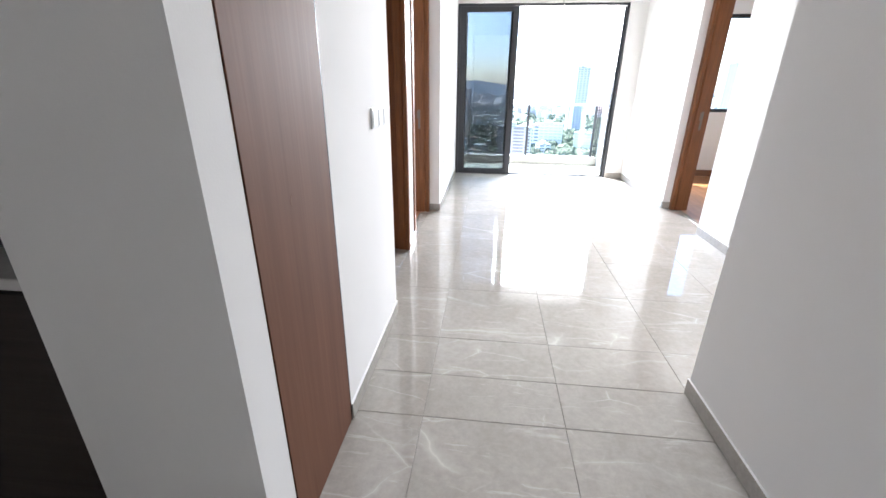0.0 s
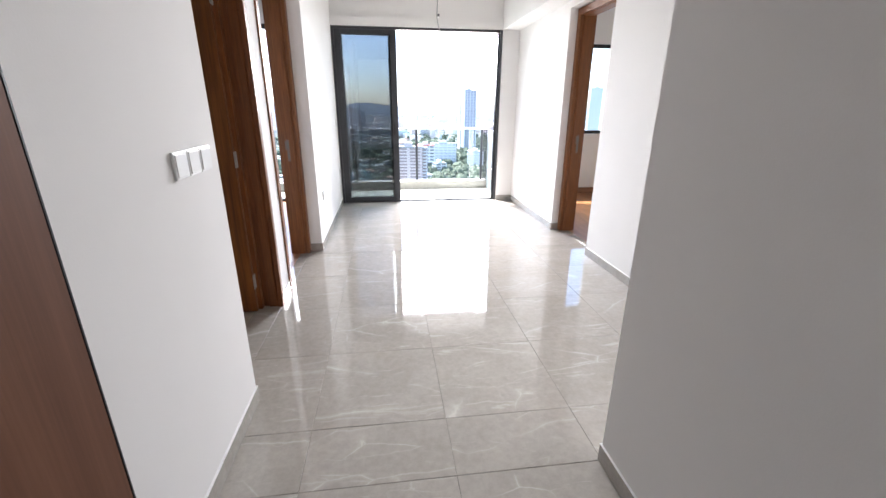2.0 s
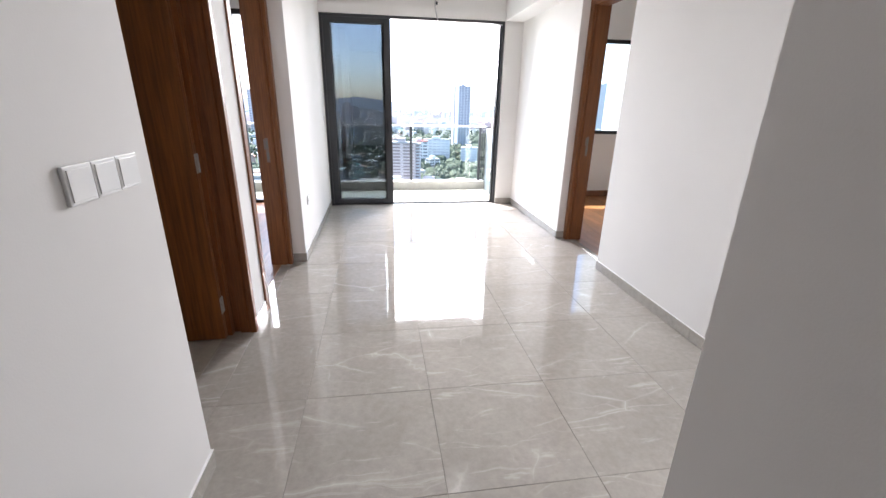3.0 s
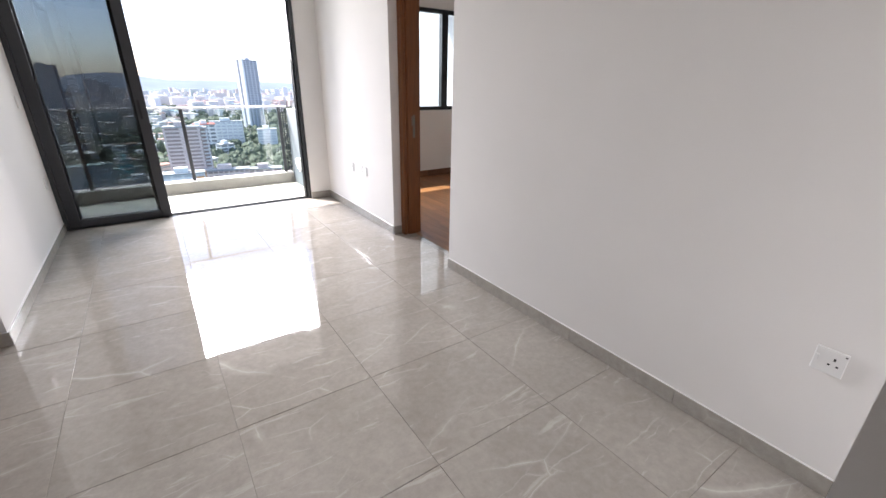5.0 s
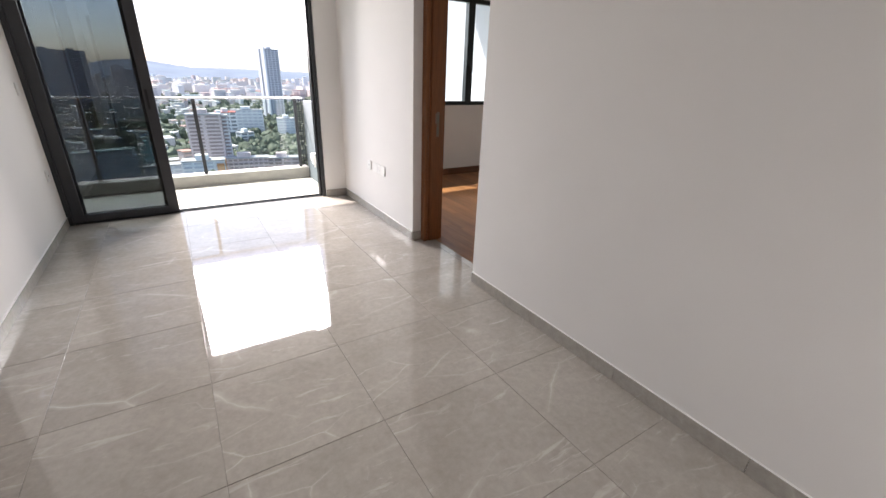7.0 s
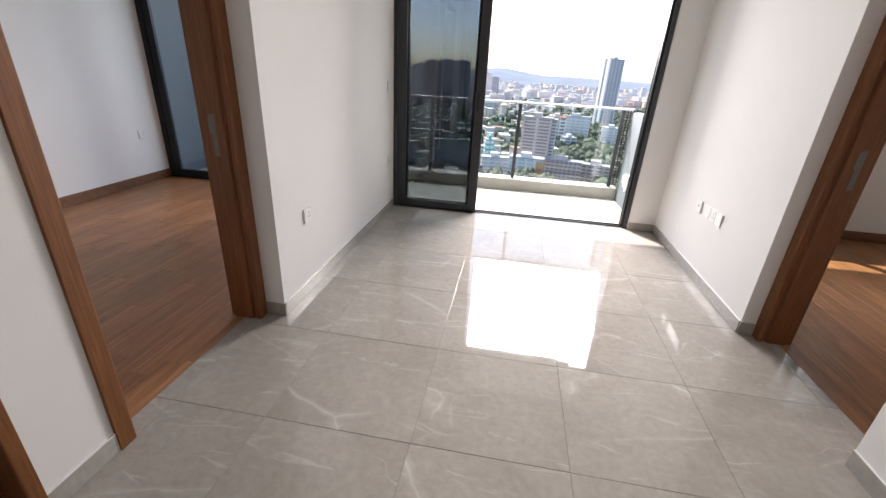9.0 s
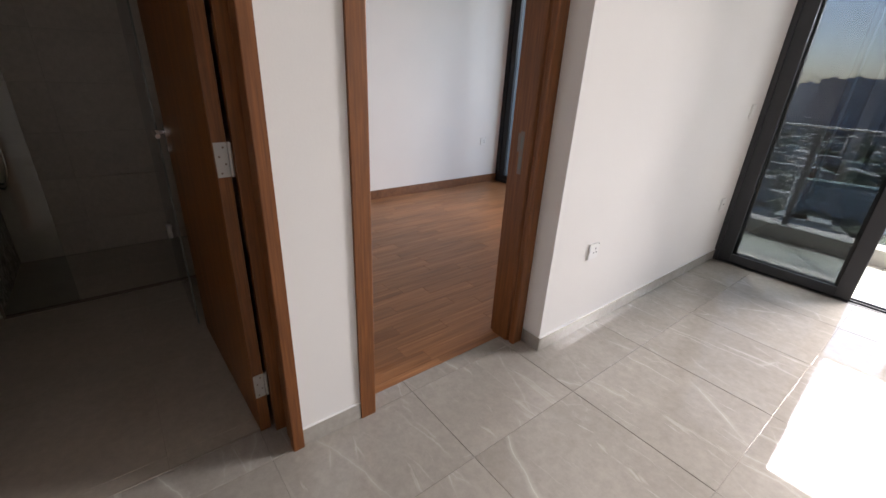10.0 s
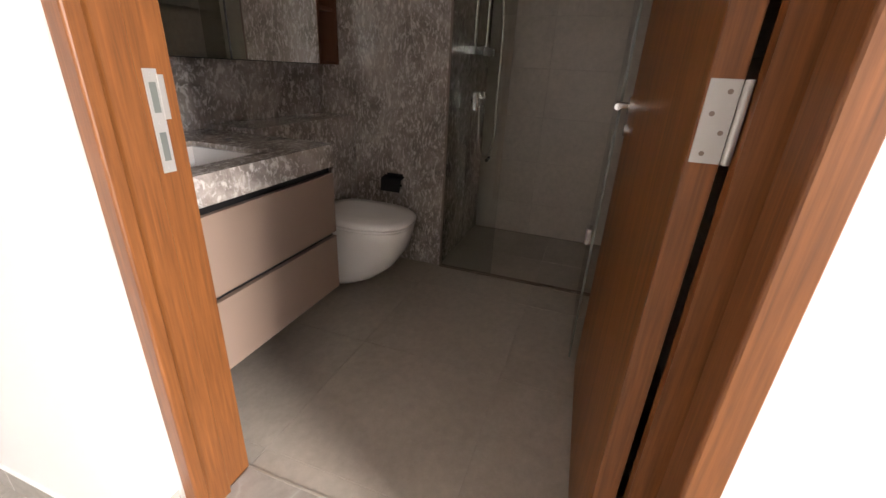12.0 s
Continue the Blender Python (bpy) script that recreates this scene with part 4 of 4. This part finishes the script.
def building(name, label, x, y, w, d, h, turn, floors, wall, band, rooftop=SLATE, cols=0, group=""):
    """A block: core, recessed window bands floor by floor, roof with plant room."""
    e = thing(name, label, "building", (x, y, GZ), group)
    e.rotation_euler = (0, 0, radians(turn))
    part("wall", box(-w / 2, w / 2, -d / 2, d / 2, 0, h), wall, e)
    rf = part("roof", box(-w / 2 - .4, w / 2 + .4, -d / 2 - .4, d / 2 + .4, h, h + 0.9), rooftop, e)
    part("plant_room", box(-w * 0.18, w * 0.12, -d * 0.3, d * 0.3, h + 0.9, h + 4.5), wall, rf)
    fh = h / floors
    wm = bpy.data.meshes.new("window_band")
    bm = bmesh.new()
    n = cols or max(2, round(w / 7))
    for k in range(n):
        a = -w / 2 + w * (k + 0.12) / n
        box_in(bm, a, a + w * 0.76 / n, -d / 2 - 0.25, -d / 2 + 0.2, 0, fh * 0.52)
    for s in (-1, 1):
        box_in(bm, *sorted((s * (w / 2 + 0.25), s * (w / 2 - 0.2))), -d * 0.38, d * 0.38, 0, fh * 0.52)
    bm.to_mesh(wm)
    bm.free()
    wm.materials.append(band)
    for k in range(floors):
        o = new("window_band", wm)
        o.parent = e
        o.location = (0, 0, fh * (k + 0.36))
    return e


tw = building("tower", "tall slim grey residential tower with pale fins", 172, 905, 29, 24, 124, 20, 40, BLUEG, GLAZ)
part("fin", box(-15.4, -14.8, -12.4, -3.0, 0, 127), PALE, tw, "pale vertical fin")
part("fin", box(-15.4, -14.8, 3.5, 12.4, 0, 127), PALE, tw)
part("fin", box(-15.1, -12.6, -13.0, -12.1, 0, 127), PALE, tw)
part("fin", box(13.3, 15.1, -13.0, -12.1, 0, 126), PALE, tw)
building("apartment_block", "pink and cream apartment slab with balconies", 22, 418, 26, 13, 54, -8, 18, PINK, BROWN, cols=2)
pw = building("apartment_block", "pink apartment wing with white bays", 35, 428, 12, 14, 52, -8, 17, PALE, BROWN)
building("apartment_block", "low pink slab block with pale bands", 48, 402, 36, 11, 19, -10, 6, PINK, BROWN, cols=9)
building("apartment_block", "low pink slab block with pale bands", 80, 408, 30, 11, 16, -14, 5, PINK, BROWN)
wb = building("office_block", "white block with blue-grey window bands", 15, 386, 30, 14, 22, -6, 7, PALE, BLUEG)
part("end_panel", box(15.3, 15.9, -6, 6, 2, 22), ORANGE, wb, "orange end panel")
part("front_panel", box(9, 14.5, -7.6, -7.3, 1, 20), ORANGE, wb)
building("office_block", "long white block with window bands", -14, 402, 26, 12, 17, 6, 5, PALE, BLUEG)
building("teal_tower", "narrow teal painted stair tower", -22, 428, 9, 9, 29, 10, 6, TEAL, PALE)
building("office_block", "white block with a red roof pavilion", 56, 600, 22, 14, 40, 0, 9, PALE, GLAZ, REDROOF)
building("office_block", "long pale blue-grey slab among trees", 88, 655, 40, 12, 38, -8, 9, PALE, BLUEG)
building("office_block", "white stepped block beside the park", 132, 620, 24, 16, 29, -12, 8, PALE, BLUEG)
building("office_block", "low white block beside the park", 70, 560, 16, 12, 20, 20, 6, PALE, GLAZ)
for i, (s, yy, top, w) in enumerate(((-0.262, 1180, 24, 34), (-0.225, 1230, 10, 36), (-0.195, 1200, 20, 40), (-0.163, 1210, 23, 40), (-0.128, 1190, 22, 44), (-0.070, 1500, -6, 28), (-0.055, 1560, -16, 30))):
    building("housing_slab", "grey-pink high-rise housing slab far off", s * yy, yy, w, 16, top - GZ, 4 * i - 10, 28, PINK if i % 3 == 2 else BLUEG, PALE if i % 2 else GLAZ, group="far housing slabs")
for s, yy, top, w in ((0.504, 1100, 50, 32), (0.543, 1110, 56, 34), (0.585, 1130, 47, 32)):
    building("twin_tower", "pale blue-grey twin residential tower", s * yy, yy, w, 20, top - GZ, -20, 40, PALE, BLUEG, group="twin towers")
for i in range(9):
    building("far_block", "distant white housing block", 30 + i * 24, 1800 + 40 * (i % 3), 22, 14, 30 + (i * 7) % 5, 3, 9, PALE, BLUEG, group="far white blocks")
for i, s in enumerate((-0.074, -0.066, -0.058, -0.30, -0.335, -0.37, -0.40, 0.62, 0.66, 0.245, 0.262)):
    yy = 1900 + 37 * (i % 4)
    building("far_tower", "distant pink-grey housing tower", s * yy, yy, 24, 20, 46 + 7 * ((i * 5) % 4), 8 * i, 20, PINK if i < 3 else PALE, PALE if i < 3 else BLUEG, group="far towers")

# low buildings that nobody could count, with floor ledges
rng = random.Random(77)
body_bm, ledge_bm, roof_bm = [], [], []


def add_box(store, cx, cy, z0, z1, w, d, c, s):
    base = len(store[0]) if store else 0
    if not store:
        store.extend(([], []))
    vs, fs = store
    base = len(vs)
    for z in (z0, z1):
        for a, b in ((-w, -d), (w, -d), (w, d), (-w, d)):
            vs.append((cx + (a * c - b * s) / 2, cy + (a * s + b * c) / 2, z))
    for q in ((0, 1, 5, 4), (1, 2, 6, 5), (2, 3, 7, 6), (3, 0, 4, 7), (4, 5, 6, 7)):
        fs.append(tuple(base + k for k in q))


for n in range(3600):
    yy = 330 + 3200 * rng.random() ** 1.7
    s = rng.uniform(-0.75, 0.75)
    if 0.09 < s < 0.29 and 430 < yy < 1150:
        continue
    if -0.09 < s < 0.27 and 330 < yy < 445:
        continue
    if abs(s) < 0.3 and yy < 900 and rng.random() < 0.35:
        continue
    x = s * yy
    a = 0.25 + rng.choice((0, math.pi / 2)) + rng.uniform(-0.12, 0.12)
    if yy < 1300:
        w, d = rng.uniform(8, 26), rng.uniform(7, 13)
        fl = rng.choice((2, 2, 2, 3, 3, 4, 5))
        if rng.random() < 0.05:
            w, fl = rng.uniform(30, 60), rng.choice((4, 8, 10))
    else:
        w, d = rng.uniform(16, 50), rng.uniform(12, 20)
        fl = rng.choice((2, 3, 4, 6, 8, 10))
    h = fl * 3.4
    c, sn = math.cos(a), math.sin(a)
    add_box(body_bm, x, yy, GZ - .5, GZ + h, w, d, c, sn)
    add_box(roof_bm, x, yy, GZ + h + 0.02, GZ + h + 0.8, w + 1.2, d + 1.2, c, sn)
    if yy < 1500:
        for k in range(fl):
            add_box(ledge_bm, x, yy, GZ + k * 3.4 + 1.5, GZ + k * 3.4 + 2.7, w * 0.86, d + 0.4, c, sn)
for nm, st, mt, lb in (("low_building", body_bm, BODIES, "low city buildings in pale and pink render"), ("window_strip", ledge_bm, STRIP, "grey window strips of low buildings"), ("low_roof", roof_bm, ROOFS, "flat grey, white and terracotta roofs")):
    me = bpy.data.meshes.new(nm)
    me.from_pydata(st[0], [], st[1])
    me.materials.append(mt)
    tagged(new(nm, me), lb, "buildings", kind="stuff")

# trees
tb = bmesh.new()
bmesh.ops.create_icosphere(tb, subdivisions=2, radius=1.0)
ico_v = [v.co.copy() for v in tb.verts]
ico_f = [tuple(v.index for v in f.verts) for f in tb.faces]
tb.free()
tv, tf = [], []


def tree_clump(x, y, r, h):
    for k in range(3):
        ox, oy = rng.uniform(-.6, .6) * r, rng.uniform(-.6, .6) * r
        rr = r * rng.uniform(0.5, 0.85)
        base = len(tv)
        sx = rng.random() * 50
        for v in ico_v:
            q = 1 + 0.45 * noise.noise(Vector((v.x * 2.3 + sx, v.y * 2.3, v.z * 2.3)))
            tv.append((x + ox + v.x * rr * q, y + oy + v.y * rr * q, GZ + h * 0.55 + v.z * h * 0.5 * q))
        tf.extend(tuple(base + i for i in f) for f in ico_f)


for n in range(2600):
    if n < 800:
        yy = rng.uniform(430, 1100)
        s = rng.uniform(0.075, 0.30)
        if abs(s - 0.187) < 0.03 and yy > 860:
            continue
    else:
        yy = 340 + 2000 * rng.random() ** 1.4
        s = rng.uniform(-0.7, 0.7)
        if -0.06 < s < 0.24 and 375 < yy < 440:
            continue
    tree_clump(s * yy, yy, rng.uniform(4.5, 10), rng.uniform(8, 16))
me = bpy.data.meshes.new("city_trees")
me.from_pydata(tv, [], tf)
me.materials.append(LEAVES)
tagged(new("city_trees", me), "dense green rain trees between the buildings", "trees", kind="stuff")

# far wooded ridge
hv, hf = [], []
nx, ny = 160, 10
for j in range(ny + 1):
    for i in range(nx + 1):
        x = -3600 + 7200 * i / nx
        v = j / ny
        y = 3300 + 1300 * v
        peak = 60 * math.exp(-((x + 200) / 300) ** 2) + 34 * math.exp(-((x + 1150) / 420) ** 2) + 16 * math.exp(-((x - 560) / 420) ** 2) + 62
        z = GZ + peak * 1.02 * math.sin(math.pi * min(1, v * 1.15) * 0.5) * (1 + 0.10 * noise.noise(Vector((x * .006, y * .004, 0)))) + 7 * noise.noise(Vector((x * .03, y * .02, 3)))
        hv.append((x, y, z))
for j in range(ny):
    for i in range(nx):
        a = j * (nx + 1) + i
        hf.append((a, a + 1, a + nx + 2, a + nx + 1))
me = bpy.data.meshes.new("backdrop")
me.from_pydata(hv, [], hf)
for p in me.polygons:
    p.use_smooth = True
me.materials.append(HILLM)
tagged(new("backdrop", me), "low wooded hills, distance haze put into their colour", "hills", kind="structure")
mast = thing("hill_mast", "thin radio masts on the hill", "mast", (-150, 4420, 50))
for dx in (0, 26):
    part("mast", cyl((dx, 0, -25), (dx, 0, 28), 1.6, 0.5, 6), SLATE, mast)


# ---- floor pieces ----
def laid(name, x0, x1, y0, y1, px, py, ox, oy, zt, th, gap, material, parent, tilt=0.0, seed=3, inside=None, stagger=0.0):
    """Rectangular pieces on a grid, each an object; full pieces share one mesh."""
    rng = random.Random(seed)
    cache = {}
    i0, i1 = math.floor((x0 - ox) / px) - 1, math.ceil((x1 - ox) / px) + 1
    j0, j1 = math.floor((y0 - oy) / py), math.ceil((y1 - oy) / py)
    for j in range(j0, j1):
        sh = stagger * px * rng.random() if stagger else 0.0
        for i in range(i0, i1):
            a, b = max(x0, ox + sh + i * px), min(x1, ox + sh + (i + 1) * px)
            c, d = max(y0, oy + j * py), min(y1, oy + (j + 1) * py)
            if b - a < 0.012 or d - c < 0.012:
                continue
            w, h = round(b - a - gap, 4), round(d - c - gap, 4)
            if (w, h) not in cache:
                bm = box(-w / 2, w / 2, -h / 2, h / 2, -th, 0, min(0.0012, gap), 1)
                me = bpy.data.meshes.new(name)
                bm.to_mesh(me)
                bm.free()
                me.materials.append(material)
                cache[(w, h)] = me
            ob = new(name, cache[(w, h)])
            ob.parent = parent
            t = radians(tilt)
            ob.location = ((a + b) / 2, (c + d) / 2, zt)
            ob.rotation_euler = (rng.uniform(-t, t), rng.uniform(-t, t), 0)


laid("tile", XD, XR + .19, YR, YG, 0.6, 0.6, 0.3, 0.12, 0.0, 0.008, 0.0013, TILE, floor, 0.10, 4)
laid("tile", -2.7, XC, -2.0, YR, 0.6, 0.6, 0.3, 0.12, 0.0, 0.008, 0.0013, TILE, floor, 0.10, 5)
laid("tile", XDB, XD, BATH[0] + .02, BATH[1] - .02, 0.6, 0.6, 0.3, 0.12, 0.0, 0.008, 0.0013, TILE, floor, 0.0, 6)
laid("tile", -0.797, XD, BED[0] + .02, BED[1] - .02, 0.6, 0.6, 0.3, 0.12, 0.0, 0.008, 0.0013, TILE, floor, 0.0, 6)
laid("tile", -3.195, XDB, 1.475, 3.22, 0.6, 0.6, -0.95, 2.222, -0.006, 0.008, 0.0010, BATH_FLOOR, floor_bath, 0.03, 7)
laid("tile", -3.36, 1.845, YG + .14, 7.71, 0.6, 0.6, 0.3, 6.6, -0.02, 0.01, 0.003, BALC_TILE, floor_balc, 0.03, 8)
def strips(x0, x1, y0, y1, w, ln, parent, seed):
    """Parquet strips along y, ends staggered row by row."""
    rng = random.Random(seed)
    cache = {}
    n = math.ceil((x1 - x0) / w)
    for i in range(n):
        a, b = x0 + i * w, min(x1, x0 + (i + 1) * w)
        y = y0 - rng.random() * ln
        while y < y1:
            c, d = max(y, y0), min(y + ln, y1)
            y += ln
            if d - c < 0.01 or b - a < 0.01:
                continue
            k = (round(b - a - 0.0006, 4), round(d - c - 0.0006, 3))
            if k not in cache:
                bm = box(-k[0] / 2, k[0] / 2, -k[1] / 2, k[1] / 2, -0.01, 0, 0.0005, 1)
                me = bpy.data.meshes.new("plank")
                bm.to_mesh(me)
                bm.free()
                me.materials.append(PLANK)
                cache[k] = me
            ob = new("plank", cache[k])
            ob.parent = parent
            ob.location = ((a + b) / 2, (c + d) / 2, rng.uniform(0, 0.0003))


strips(-3.36, -0.797, 3.34, BGY, 0.09, 0.60, floor_bed, 9)
strips(XR + .19, 5.1, 2.8, WY, 0.09, 0.90, floor_bed2, 10)
